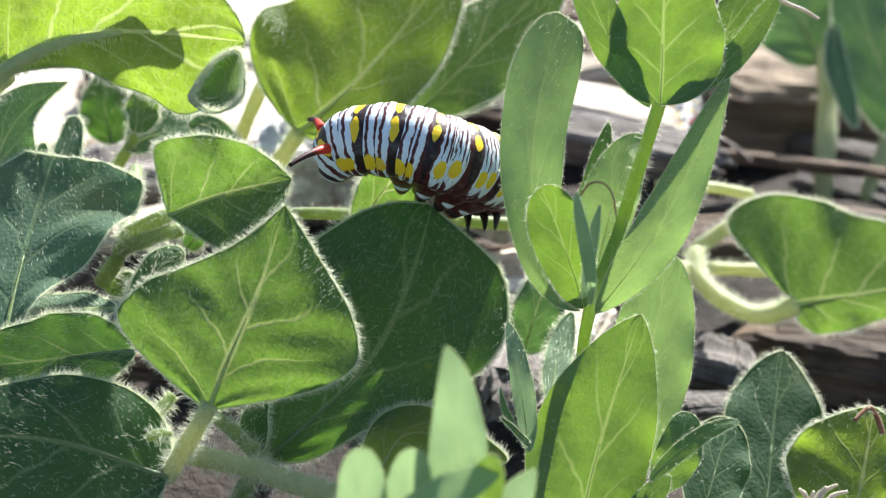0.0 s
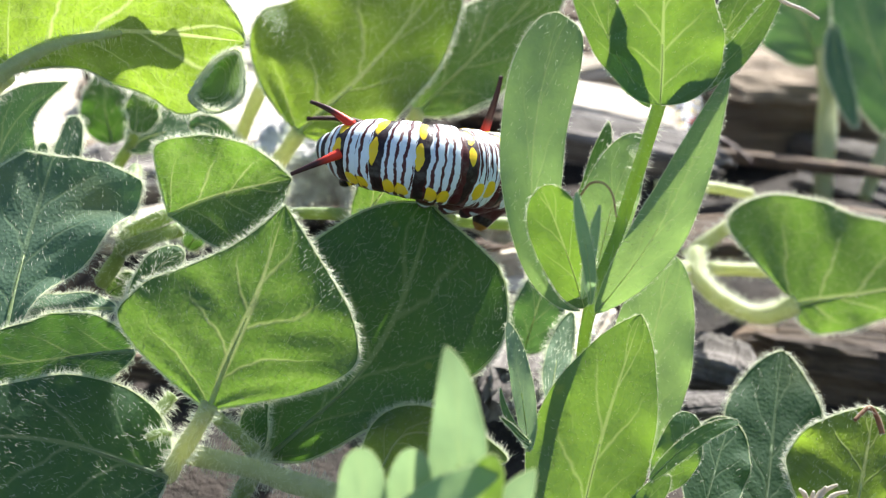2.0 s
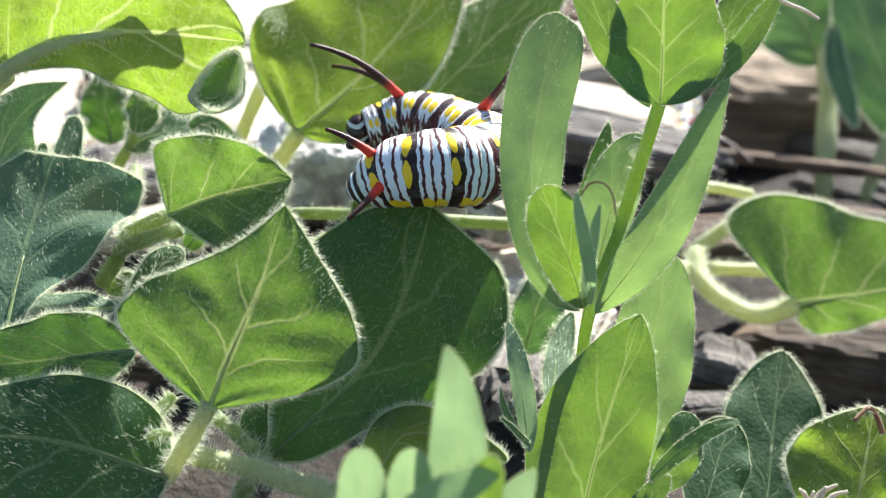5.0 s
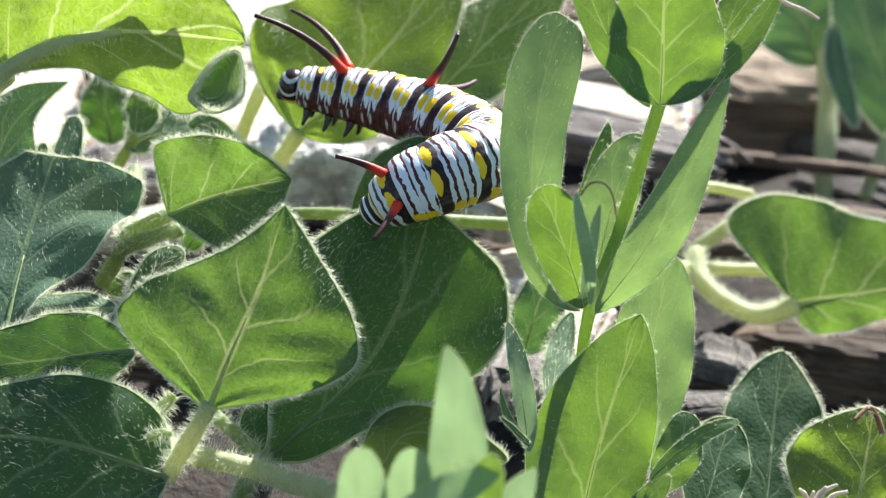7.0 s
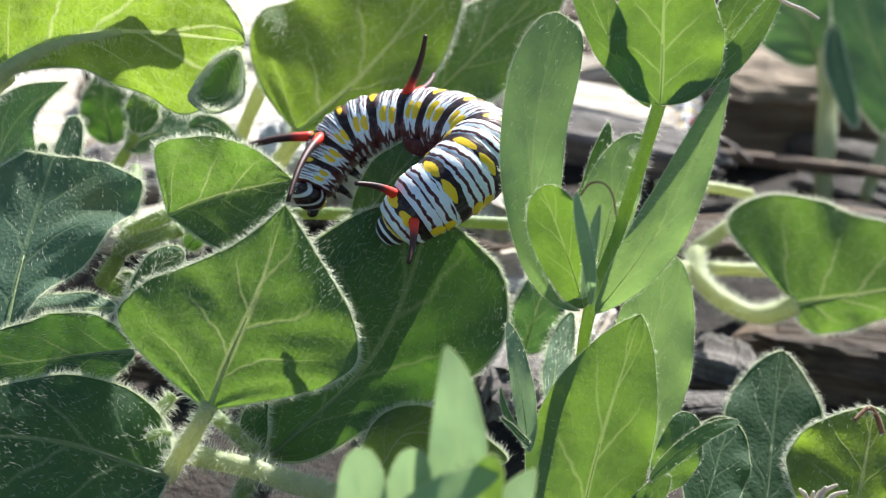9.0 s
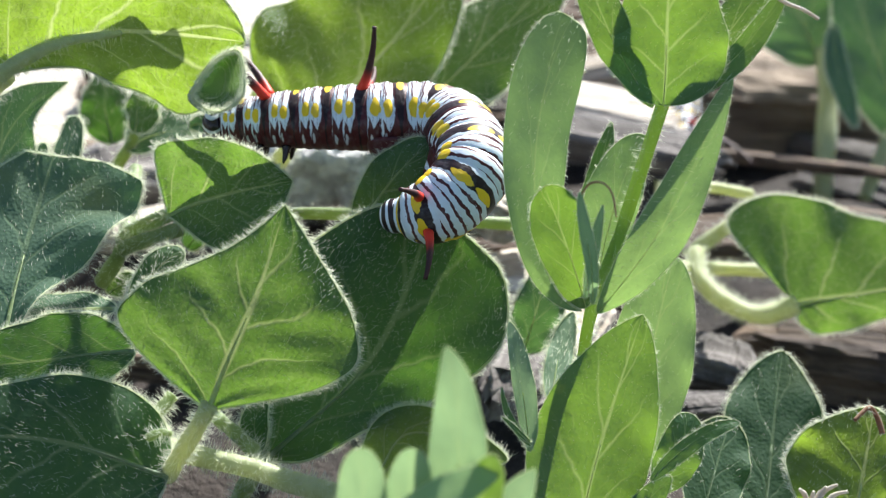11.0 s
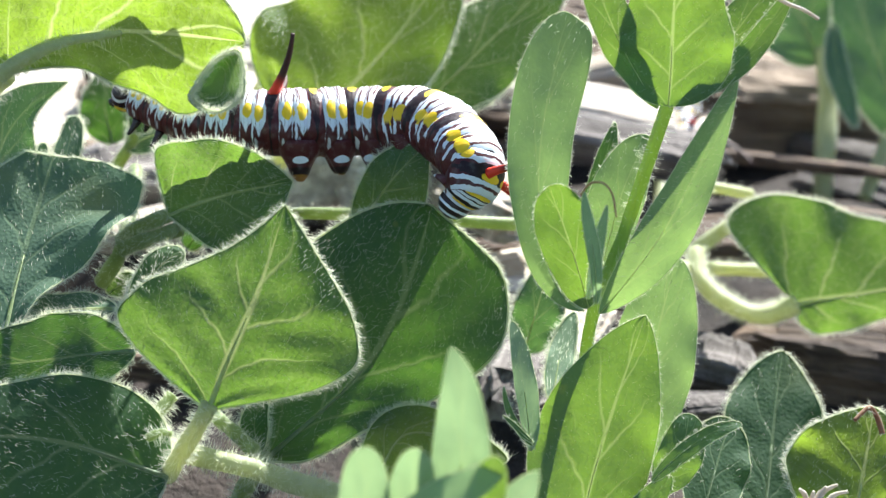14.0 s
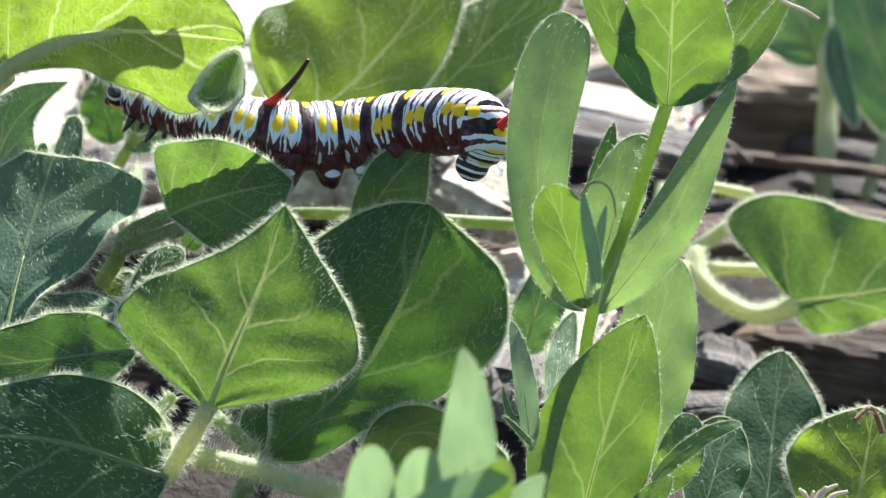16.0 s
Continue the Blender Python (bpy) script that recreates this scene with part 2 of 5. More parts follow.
            grid[:, i] = (mid + r * (sgn * w * along)[:, None] + nn * (w * up + ripple + puff)[:, None]
                          + t * (sweep * w * v)[:, None] - t * ((lobe if half == 0 else 0.0) * v ** 1.2 * (1 - u) ** 4 * prof)[:, None])
    m = len(vs)
    verts = grid.reshape(-1, 3)
    faces = [(i * m + j, i * m + j + 1, (i + 1) * m + j + 1, (i + 1) * m + j) for i in range(nu - 1) for j in range(m - 1)]
    uvs = np.stack(np.broadcast_arrays(u[:, None], 0.5 + 0.5 * vs[None, :]), axis=-1).reshape(-1, 2)
    # thick pale margin round the blade, the glow of backlit hairs in its colour
    edge = np.vstack((grid[:, 0], grid[::-1, -1][1:]))
    ev, ef = tube(edge, np.full(len(edge), 0.00006 * bead), 5)
    base = len(verts)
    slots = [0] * len(faces) + [1] * len(ef)
    faces = faces + [tuple(k + base for k in q) for q in ef]
    verts = np.vstack((verts, ev))
    uvs = np.vstack((uvs, np.full((len(ev), 2), 0.25)))
    ob = link_part("leaf", mesh_of("leaf", verts, faces, [material, rim_pale], True, slots, uvs), plant, label, "", a)
    # the midrib, thick where the stalk meets the blade
    jc = nv
    size = np.linalg.norm(p[3] - p[0])
    k = min(0.00034, size * 0.015) * (0.85 if material is leaf_top_shaded else 0.12 if bead < 0.5 else 1.0)
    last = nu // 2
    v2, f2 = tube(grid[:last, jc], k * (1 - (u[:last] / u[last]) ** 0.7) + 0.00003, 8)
    link_part("midrib", mesh_of("midrib", v2, f2, [rib_dim if material is leaf_top_shaded else rib_pale]), ob)
    # hairs over both faces and along the margin
    if hair > 0:
        du = np.cross(grid[1:, :-1] - grid[:-1, :-1], grid[:-1, 1:] - grid[:-1, :-1])
        area = np.linalg.norm(du, axis=-1)
        nrm = unit(du)
        count = int(min(12000, area.sum() * 1e6 * 17 * hair * nap))
        pick = rng.choice(area.size, count, p=(area / area.sum()).ravel())
        i, j = pick // (m - 1), pick % (m - 1)
        g, h = rng.random((2, count, 1))
        roots = (grid[i, j] * (1 - g) + grid[i + 1, j] * g) * (1 - h) + (grid[i, j + 1] * (1 - g) + grid[i + 1, j + 1] * g) * h
        flip = np.where(rng.random(count) < 0.5, 1.0, -1.0)[:, None]
        way = nrm[i, j] * flip + 0.45 * t[i]
        le = rng.uniform(0.00025, 0.0008, count)
        seg = np.linalg.norm(np.diff(edge, axis=0), axis=1)
        ne = int(min(9000, seg.sum() * 1000 * (62 if hair > 0.35 else 10)))
        pe = rng.choice(len(seg), ne, p=seg / seg.sum())
        fe = rng.random((ne, 1))
        re = edge[pe] * (1 - fe) + edge[pe + 1] * fe
        inner = np.vstack((grid[:, jc], grid[::-1, jc][1:]))
        we = unit(edge[pe] - inner[pe]) + rng.normal(0, 0.5, (ne, 3))
        lee = 0.0002 + 0.00095 * rng.random(ne) ** 1.5 * (1.0 if hair > 0.35 else 0.36)
        hm = hair_mesh(np.vstack((roots, re)), np.vstack((way, we)), np.concatenate((le, lee)), np.concatenate((np.full(count, 0.000015), np.full(ne, 0.000018)))[:, None], rng)
        link_part("leaf_hairs", hm, ob, "", "stuff")
    return ob


def stem(plant, name, pts, r0, r1, material, hairs=200, label=""):
    LEAF_COUNT[0] += 1
    rng = np.random.default_rng(900 + LEAF_COUNT[0])
    n = 10 * len(pts)
    line = through_points(pts, n)
    rad = np.linspace(r0, r1, n) * (1 + 0.05 * np.sin(np.linspace(0, 14, n) + rng.uniform(0, 6)))
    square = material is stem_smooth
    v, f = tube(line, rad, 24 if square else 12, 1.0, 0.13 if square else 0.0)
    ob = link_part(name, mesh_of(name, v, f, [material]), plant, label)
    hairs = hairs * 3
    if hairs:
        i = rng.integers(0, n - 1, hairs)
        g = rng.random((hairs, 1))
        core = line[i] * (1 - g) + line[i + 1] * g
        t = unit(line[i + 1] - line[i])
        out = rng.normal(0, 1, (hairs, 3))
        out = unit(out - t * (out * t).sum(axis=1, keepdims=True))
        link_part("stem_hairs", hair_mesh(core + out * rad[i][:, None] * 0.97, out, rng.uniform(0.0004, 0.0013, hairs), 0.000019, rng), ob, "", "stuff")
    return ob


def rolled_rim(plant, mouth, back):
    """The margin of a leaf rolled into a short open pouch; mouth: places round its opening."""
    rng = np.random.default_rng(5)
    k = len(mouth)
    loop = through_points([mouth[q % k] for q in range(-1, k + 2)], 12 * (k + 2) + 1)[12:-12]
    m = len(loop)
    mid = loop[:-1].mean(axis=0)
    back = np.array(back)
    rings = []
    for q in np.linspace(0, 1, 9):
        s = (1 - q ** 2.6) ** 0.5
        rings.append(mid + back * q + (loop - mid) * (s + 0.10 * math.sin(math.pi * min(1, 2.2 * q))))
    rings = np.array(rings)
    faces = [(i * m + j, i * m + j + 1, (i + 1) * m + j + 1, (i + 1) * m + j) for i in range(8) for j in range(m - 1)]
    uvs = np.full((9 * m, 2), 0.3)
    v, f = tube(loop, np.full(m, 0.00014), 6)
    slots = [0] * len(faces) + [1] * len(f)
    faces = faces + [tuple(q + 9 * m for q in w) for w in f]
    ob = link_part("rolled_margin", mesh_of("rolled_margin", np.vstack((rings.reshape(-1, 3), v)), faces, [leaf_cool, rim_pale], True, slots, np.vstack((uvs, np.full((len(v), 2), 0.3)))), plant, "rolled hairy leaf margin")
    n = 6500
    j = rng.integers(0, m - 1, n)
    depth = rng.integers(0, 8, n) * (rng.random(n) < 0.45)
    roots = rings[depth, j]
    way = unit(roots - mid) * np.where((rng.random(n) < 0.6) & (depth == 0), 1, -1)[:, None] - unit(back) + rng.normal(0, 0.4, (n, 3))
    link_part("leaf_hairs", hair_mesh(roots, way, rng.uniform(0.0003, 0.0010, n), 0.000013, rng), ob, "", "stuff")
    return ob


# ---- ground and mulch
def ground_material():
    n = Net("dark_soil")
    where = n.place()
    a, b = n.noise(60, where, 5, 0.65), n.noise(700, where, 4, 0.6)
    col = n.mix(n.step(a, 0.35, 0.65), (0.008, 0.006, 0.004), (0.028, 0.019, 0.013))
    col = n.mix(n.step(b, 0.58, 0.75), col, (0.065, 0.048, 0.035))
    return n.surface(n.plain(col, 0.9, n.bump(n.math("ADD", a, n.math("MULTIPLY", b, 0.4)), 0.8, 0.003)))


def wood_material(name, one, two, dirt):
    n = Net(name)
    where = n.place()
    stretch = n.node("Mapping", Vector=where, Scale=(45.0, 480.0, 480.0)).outputs[0]
    shift = n.node("ObjectInfo").outputs["Random"]
    fibre = n.noise(1.0, stretch, 5, 0.65)
    cloud = n.noise(120, where, 4)
    col = n.mix(n.step(fibre, 0.36, 0.62), one, two)
    col = n.mix(n.math("MULTIPLY", n.step(cloud, 0.5, 0.75), 0.7), col, dirt)
    col = n.mix(n.math("MULTIPLY", shift, 0.45), col, tuple(0.45 * c for c in one))
    return n.surface(n.plain(col, 0.8, n.bump(n.math("ADD", fibre, n.math("MULTIPLY", cloud, 0.5)), 0.9, 0.0012)))


soil = ground_material()
wood_grey = wood_material("weathered_wood", (0.075, 0.064, 0.055), (0.28, 0.255, 0.235), (0.05, 0.04, 0.03))
wood_brown = wood_material("brown_bark", (0.045, 0.028, 0.018), (0.22, 0.15, 0.095), (0.03, 0.02, 0.015))
wood_tan = wood_material("tan_bark", (0.17, 0.12, 0.078), (0.42, 0.32, 0.225), (0.10, 0.07, 0.045))
# paled until it stands in for the glare of sunlit mulch
wood_pale = wood_material("split_sunlit_wood", (0.42, 0.35, 0.26), (0.82, 0.77, 0.69), (0.24, 0.19, 0.14))


def make_ground():
    s = np.concatenate((-np.geomspace(60, 0.42, 16), np.linspace(-0.4, 0.4, 120), np.geomspace(0.42, 60, 16)))
    xs, ys = np.meshgrid(s, s + 0.12)
    zs = np.zeros_like(xs)
    near = (np.abs(xs) < 0.41) & (np.abs(ys - 0.12) < 0.41)
    for i, j in zip(*np.nonzero(near)):
        q = Vector((xs[i, j], ys[i, j], 0))
        zs[i, j] = 0.006 * noise.noise(q * 30) + 0.003 * noise.noise(q * 90) - 0.004
    k = len(s)
    faces = [(i * k + j, i * k + j + 1, (i + 1) * k + j + 1, (i + 1) * k + j) for i in range(k - 1) for j in range(k - 1)]
    ob = new("ground", mesh_of("ground", np.stack((xs, ys, zs), -1).reshape(-1, 3), faces, [soil]))
    tagged(ob, "dark crumbly soil under the wood mulch", "ground", "", "structure")


def chip_mesh(seed, length, width, thick):
    """A splintered piece of wood: long fibres, ragged ends, uneven faces."""
    rng = np.random.default_rng(seed)
    nx, na = 22, 28
    xs = np.linspace(-0.5, 0.5, nx)
    ang = np.linspace(0, 2 * math.pi, na, endpoint=False)
    ridge, drift = 1 + rng.normal(0, 0.085, na), rng.normal(0, 0.05, na)
    ends = rng.uniform(-0.07, 0.07, (2, na))
    bow, twist = rng.uniform(-0.08, 0.08, 2)
    verts = []
    for i, x in enumerate(xs):
        taper = 1 - 0.5 * max(0, abs(x) - 0.36) / 0.14 * rng.uniform(0.4, 1)
        for j, q in enumerate(ang):
            ca, sa = math.cos(q), math.sin(q)
            ex = 0.62
            y = abs(ca) ** ex * math.copysign(1, ca) * width / 2 * taper * (ridge[j] + drift[j] * x)
            z = abs(sa) ** ex * math.copysign(1, sa) * thick / 2 * taper * (ridge[j] + drift[j] * x)
            y, z = y + rng.normal(0, width * 0.006), z + rng.normal(0, thick * 0.012)
            tw = twist * 6 * x
            y, z = y * math.cos(tw) - z * math.sin(tw), y * math.sin(tw) + z * math.cos(tw)
            lx = x * length + (ends[0, j] if x < -0.4 else ends[1, j] if x > 0.4 else 0) * length
            verts.append((lx, y + bow * width * 4 * x * x, z + bow * length * (x * x - 0.1)))
    faces = [(i * na + j, i * na + (j + 1) % na, (i + 1) * na + (j + 1) % na, (i + 1) * na + j) for i in range(nx - 1) for j in range(na)]
    faces.append(tuple(range(na))[::-1])
    faces.append(tuple(range((nx - 1) * na, nx * na)))
    return np.array(verts), faces


def wood_chip(seed, at, length, width, thick, yaw, tilt=0, lean=0, material=None, label="weathered grey wood chip in the mulch"):
    v, f = chip_mesh(seed, length, width, thick)
    ob = new("wood_chip", mesh_of("wood_chip", v, f, [material or wood_grey], False))
    ob.matrix_basis = pose(*at, lean, tilt, yaw)
    return tagged(ob, label, "wood chip", "wood chips of the mulch")


def stone_material():
    n = Net("bleached_lit_stone")
    where = n.place()
    a, b = n.noise(260, where, 5, 0.65), n.noise(1500, where, 3)
    # raised above the bleached tone; sunlight on the near face is in the colour
    col = n.mix(n.step(a, 0.38, 0.62), (0.52, 0.50, 0.48), (0.86, 0.85, 0.83))
    col = n.mix(n.step(b, 0.62, 0.76), col, (0.16, 0.13, 0.11))
    return n.surface(n.plain(col, 0.9, n.bump(n.math("ADD", a, n.math("MULTIPLY", b, 0.5)), 1.0, 0.0012)))


stone_pale = stone_material()


def pale_stone(seed, at, size, yaw):
    """A crumbly bleached lump, paled further as if sunlit: a ball pushed in and out at two scales."""
    bm = bmesh.new()
    bmesh.ops.create_icosphere(bm, subdivisions=5, radius=1.0)
    shift = Vector((seed * 7.3, seed * 3.1, 0))
    for v in bm.verts:
        q = v.co.copy()
        v.co = q * (1 + 0.34 * noise.noise(q * 1.6 + shift) + 0.20 * abs(noise.noise(q * 4.3 + shift)) + 0.07 * noise.noise(q * 11 + shift))
        v.co = Vector((v.co.x * size[0], v.co.y * size[1], v.co.z * size[2]))
    me = bpy.data.meshes.new("pale_stone")
    bm.to_mesh(me)
    bm.free()
    me.materials.append(stone_pale)
    me.polygons.foreach_set("use_smooth", [True] * len(me.polygons))
    ob = new("pale_stone", me)
    ob.matrix_basis = pose(*at, 0, 0, yaw)
    return tagged(ob, "crumbly grey-white stone half sunk in the soil", "stone", "pale stones")


make_ground()
wood_chip(1, (0.06953, 0.12605, 0.00281), 0.1, 0.024, 0.02, -3, 0, 15, wood_tan, label="large brown fibrous piece of bark on the mulch")
wood_chip(2, (0.02688, 0.09411, 0.01240), 0.036, 0.012, 0.005, -12, 8, 4, wood_pale, label="sunlit split piece of pale wood")
wood_chip(3, (0.03181, 0.11600, 0.01202), 0.04, 0.01, 0.006, 10, -6, 4, wood_pale, label="sunlit split piece of pale wood")
wood_chip(4, (0.02686, 0.16475, 0.01009), 0.06, 0.02, 0.012, -15, 0, 10, wood_brown)
wood_chip(19, (0.03087, 0.14296, 0.01069), 0.04, 0.012, 0.006, 25, 0, 4, wood_pale, label="sunlit split piece of pale wood")
wood_chip(20, (0.02907, 0.07924, 0.01127), 0.034, 0.009, 0.006, -30, 0, 15, wood_grey)
wood_chip(5, (0.03611, 0.02739, -0.00054), 0.010, 0.008, 0.007, -32, 0, 10, wood_grey, label="rounded blue-grey weathered wood piece")
wood_chip(6, (0.05803, 0.03135, -0.00152), 0.034, 0.014, 0.010, -24, -4, 10, wood_brown, label="split brown wood piece lying in the mulch")
wood_chip(8, (0.07885, 0.10441, -0.00101), 0.030, 0.006, 0.005, -38, 0, 20, wood_grey)
wood_chip(9, (0.05634, 0.08760, 0.00555), 0.04, 0.0022, 0.002, -10, 3, 0, wood_brown, label="thin brown twig across the mulch")
wood_chip(22, (0.07520, 0.09255, -0.00277), 0.026, 0.006, 0.005, -30, 0, 20, wood_grey)
wood_chip(23, (0.04526, 0.05265, 0.00630), 0.04, 0.01, 0.006, 8, 0, 15, wood_brown)
wood_chip(24, (0.05935, 0.05300, 0.00705), 0.03, 0.01, 0.006, -15, 0, 15, wood_brown)
wood_chip(26, (0.03286, 0.01493, 0.00114), 0.009, 0.004, 0.003, 4, 0, 5, wood_grey)
wood_chip(27, (-0.00748, 0.04975, 0.01903), 0.016, 0.01, 0.009, -20, 0, 0, wood_grey)
wood_chip(11, (-0.02835, 0.08343, 0.01317), 0.03, 0.035, 0.008, 20, 0, 4, wood_pale)
wood_chip(12, (-0.06853, 0.09717, 0.00714), 0.05, 0.05, 0.012, -10, 0, 4, wood_pale, label="sunlit pale wood piece")
wood_chip(13, (-0.04095, 0.05720, 0.01607), 0.025, 0.012, 0.006, 15, 0, 10, wood_grey)
wood_chip(28, (-0.04047, 0.04456, 0.01263), 0.018, 0.006, 0.004, 35, 0, 4, wood_pale)
wood_chip(14, (0.01112, 0.02089, 0.00445), 0.022, 0.009, 0.006, 70, 0, 10, wood_grey)
wood_chip(16, (0.00514, 0.04455, 0.01733), 0.02, 0.011, 0.007, -50, 0, 4, wood_pale)
wood_chip(18, (-0.03654, 0.15471, 0.01221), 0.06, 0.07, 0.01, 5, 0, 4, wood_pale, label="sunlit pale wood piece")
# two pale chips added in place of bright blurred spots behind the herb
wood_chip(31, (0.01576, 0.02592, 0.00577), 0.016, 0.009, 0.005, 60, 0, 4, wood_pale)
wood_chip(32, (0.01087, 0.03765, 0.00727), 0.02, 0.012, 0.006, 20, 0, 4, wood_pale)
wood_chip(33, (-0.05927, 0.09576, 0.01358), 0.007, 0.008, 0.006, 25, 0, 6, wood_tan, label="tan wood piece in the sun")
wood_chip(34, (-0.05484, 0.07838, 0.00944), 0.010, 0.006, 0.005, -20, 0, 6, wood_tan, label="tan wood piece in the sun")
pale_stone(1, (-0.01782, 0.05009, 0.01975), (0.0085, 0.0060, 0.0062), 12)
pale_stone(2, (-0.00913, 0.04729, 0.01848), (0.0058, 0.0050, 0.0046), -35)
pale_stone(3, (0.00826, 0.04455, 0.01733), (0.0040, 0.0035, 0.0034), 60)

scatter = np.random.default_rng(77)
for k in range(150):
    far = scatter.uniform(0.02, 0.30)
    at = (scatter.uniform(-1, 1) * (0.055 + far * 0.36), far, 0.001 + 0.004 * scatter.random())
    if -0.045 < at[0] < 0.014 and far < 0.055:
        continue
    if at[0] > 0.015 and far < (0.10 if at[0] < 0.03 else 0.15):
        continue
    # light by colour: pale chips in the sunny back left, brown under the plants
    wood_chip(100 + k, at, scatter.uniform(0.008, 0.034), scatter.uniform(0.003, 0.010), scatter.uniform(0.002, 0.005), scatter.normal(0, 38), scatter.normal(0, 9), scatter.normal(0, 14), wood_pale if at[0] < -0.01 and far > 0.10 and k % 2 else wood_brown if far < 0.07 else (wood_grey, wood_brown, wood_brown, wood_grey, wood_pale)[k % 5])

# ---- plants
vine_front = thing("broad_leaf_vine", (-0.01692, -0.02004, 0.01607), "hairy creeping vine with broad soft grey-green leaves", "plant", "broad-leaved vines")
stem(vine_front, "stem", [(-0.02943, -0.01613, 0.01736), (-0.02465, -0.01856, 0.01687), (-0.01860, -0.01957, 0.01588), (-0.01384, -0.01942, 0.01383), (-0.00791, -0.01922, 0.01191)], 0.00093, 0.00109, stem_fuzzy, hairs=900)
stem(vine_front, "petiole", [(-0.02625, -0.02048, 0.01559), (-0.02432, -0.02188, 0.01920), (-0.02245, -0.02276, 0.02254), (-0.02124, -0.02223, 0.02462)], 0.00089, 0.00079, stem_fuzzy, hairs=300)
stem(vine_front, "petiole", [(-0.01929, -0.01890, 0.01497), (-0.01838, -0.01818, 0.01532), (-0.01783, -0.01374, 0.01301)], 0.00072, 0.00077, stem_green, hairs=120)
stem(vine_front, "petiole", [(-0.02150, -0.01799, 0.02046), (-0.02014, -0.01570, 0.01708), (-0.01834, -0.01725, 0.01614)], 0.00066, 0.00077, stem_green, hairs=150)
stem(vine_front, "petiole", [(-0.02888, -0.01813, 0.01897), (-0.02747, -0.01648, 0.02015), (-0.02630, -0.01492, 0.02111)], 0.00071, 0.00065, stem_green, hairs=150)
stem(vine_front, "petiole", [(-0.01988, -0.02186, 0.01216), (-0.01944, -0.01887, 0.01265), (-0.01820, -0.01896, 0.01482)], 0.00098, 0.00087, stem_green, hairs=100)
stem(vine_front, "bud", [(-0.02758, -0.02090, 0.02012), (-0.02626, -0.02111, 0.02087), (-0.02522, -0.02160, 0.02100)], 0.00047, 0.00026, stem_green, hairs=60)
leaf(vine_front, (-0.02146, -0.02242, 0.02396), (-0.01880, -0.01954, 0.02990), (-0.01685, -0.01749, 0.03407), (-0.01445, -0.01398, 0.04088), (0.000, -0.898, 0.441),
     0.01186, 0.01114, (0.23, 2.2, 1.4), (0.47, 2.4, 1.9), (-6, -8), (-8, -20), leaf_fuzzy, "lit-through underside with pale veins", hair=0.9, wave=0.0004)
leaf(vine_front, (-0.01824, -0.01346, 0.01242), (-0.01060, -0.00933, 0.01773), (-0.00547, -0.00526, 0.02338), (-0.00112, 0.00198, 0.03394), (0.287, -0.868, 0.405),
     0.01282, 0.01130, (0.85, 0.5), (0, 0.26, 0.34, 0.38, 0.48, 0.63, 0.78, 0.91, 0.99, 0.86, 0), (4, 8), (-6, 4), leaf_top_shaded, "broad dark green leaf with a curled rim", hair=0.85, bead=2.0)
leaf(vine_front, (-0.02588, -0.02163, 0.01619), (-0.03151, -0.02115, 0.01840), (-0.03841, -0.02048, 0.01985), (-0.04921, -0.02017, 0.01933), (0.047, -0.727, 0.685),
     0.00953, 0.00662, (0.45, 0.5), (0.45, 0.5), (4, 4), (-8, -14), leaf_top_shaded, "", hair=0.7, nap=0.7)
# the dark copy gives this leaf the shade it lies in
leaf(vine_front, (-0.02953, -0.01443, 0.02573), (-0.03468, -0.01369, 0.02494), (-0.03991, -0.01310, 0.02385), (-0.04854, -0.01246, 0.02285), (0.000, -0.840, 0.542),
     0.00357, 0.00437, (0.55, 0.55), (0.55, 0.55), (5, 5), (0, 0), leaf_top_shaded, "half-shaded leaf with a bright patch", hair=1.0)
leaf(vine_front, (-0.03287, -0.00740, 0.02660), (-0.03798, -0.00652, 0.02613), (-0.04344, -0.00582, 0.02525), (-0.05071, -0.00516, 0.02431), (0.000, -0.236, 0.972),
     0.00274, 0.00274, (0.5, 0.5), (0.5, 0.5), (0, 0), (0, 0), leaf_grey, "", hair=1.2)
leaf(vine_front, (-0.02997, -0.01358, 0.02755), (-0.02894, -0.01119, 0.03030), (-0.02751, -0.00914, 0.03234), (-0.02532, -0.00777, 0.03292), (0.098, -0.802, 0.589),
     0.00182, 0.00193, (0.6, 0.5), (0.6, 0.5), (0, 0), (-30, -30), leaf_fuzzy, "", hair=1.6)
leaf(vine_front, (-0.00824, -0.01430, 0.00944), (-0.00538, -0.01261, 0.01307), (-0.00252, -0.01176, 0.01488), (0.00663, -0.01297, 0.01229), (0.000, -0.806, 0.592),
     0.00303, 0.00408, (0.5, 0.6), (0.5, 0.6), (0, 0), (0, 0), leaf_sunlit, "", hair=0.8)
leaf(vine_front, (-0.01815, -0.01429, 0.01419), (-0.01871, -0.01358, 0.01572), (-0.01871, -0.01286, 0.01725), (-0.01771, -0.01081, 0.01929), (0.192, -0.791, 0.581),
     0.00149, 0.00138, (0.6, 0.6), (0.6, 0.6), (0, 0), (0, 0), leaf_top_shaded, "", hair=0.8)
leaf(vine_front, (-0.00926, 0.00503, 0.02959), (-0.00699, 0.00514, 0.03337), (-0.00442, 0.00506, 0.03677), (-0.00095, 0.00557, 0.03975), (-0.095, -0.825, 0.560),
     0.00280, 0.00500, (0.6, 0.55), (0, 0.45, 0.85, 1, 0.93, 0.7, 0.36, 0), (5, -5), (0, -10), leaf_fuzzy, "small upright leaf with bitten edge", hair=1.0)

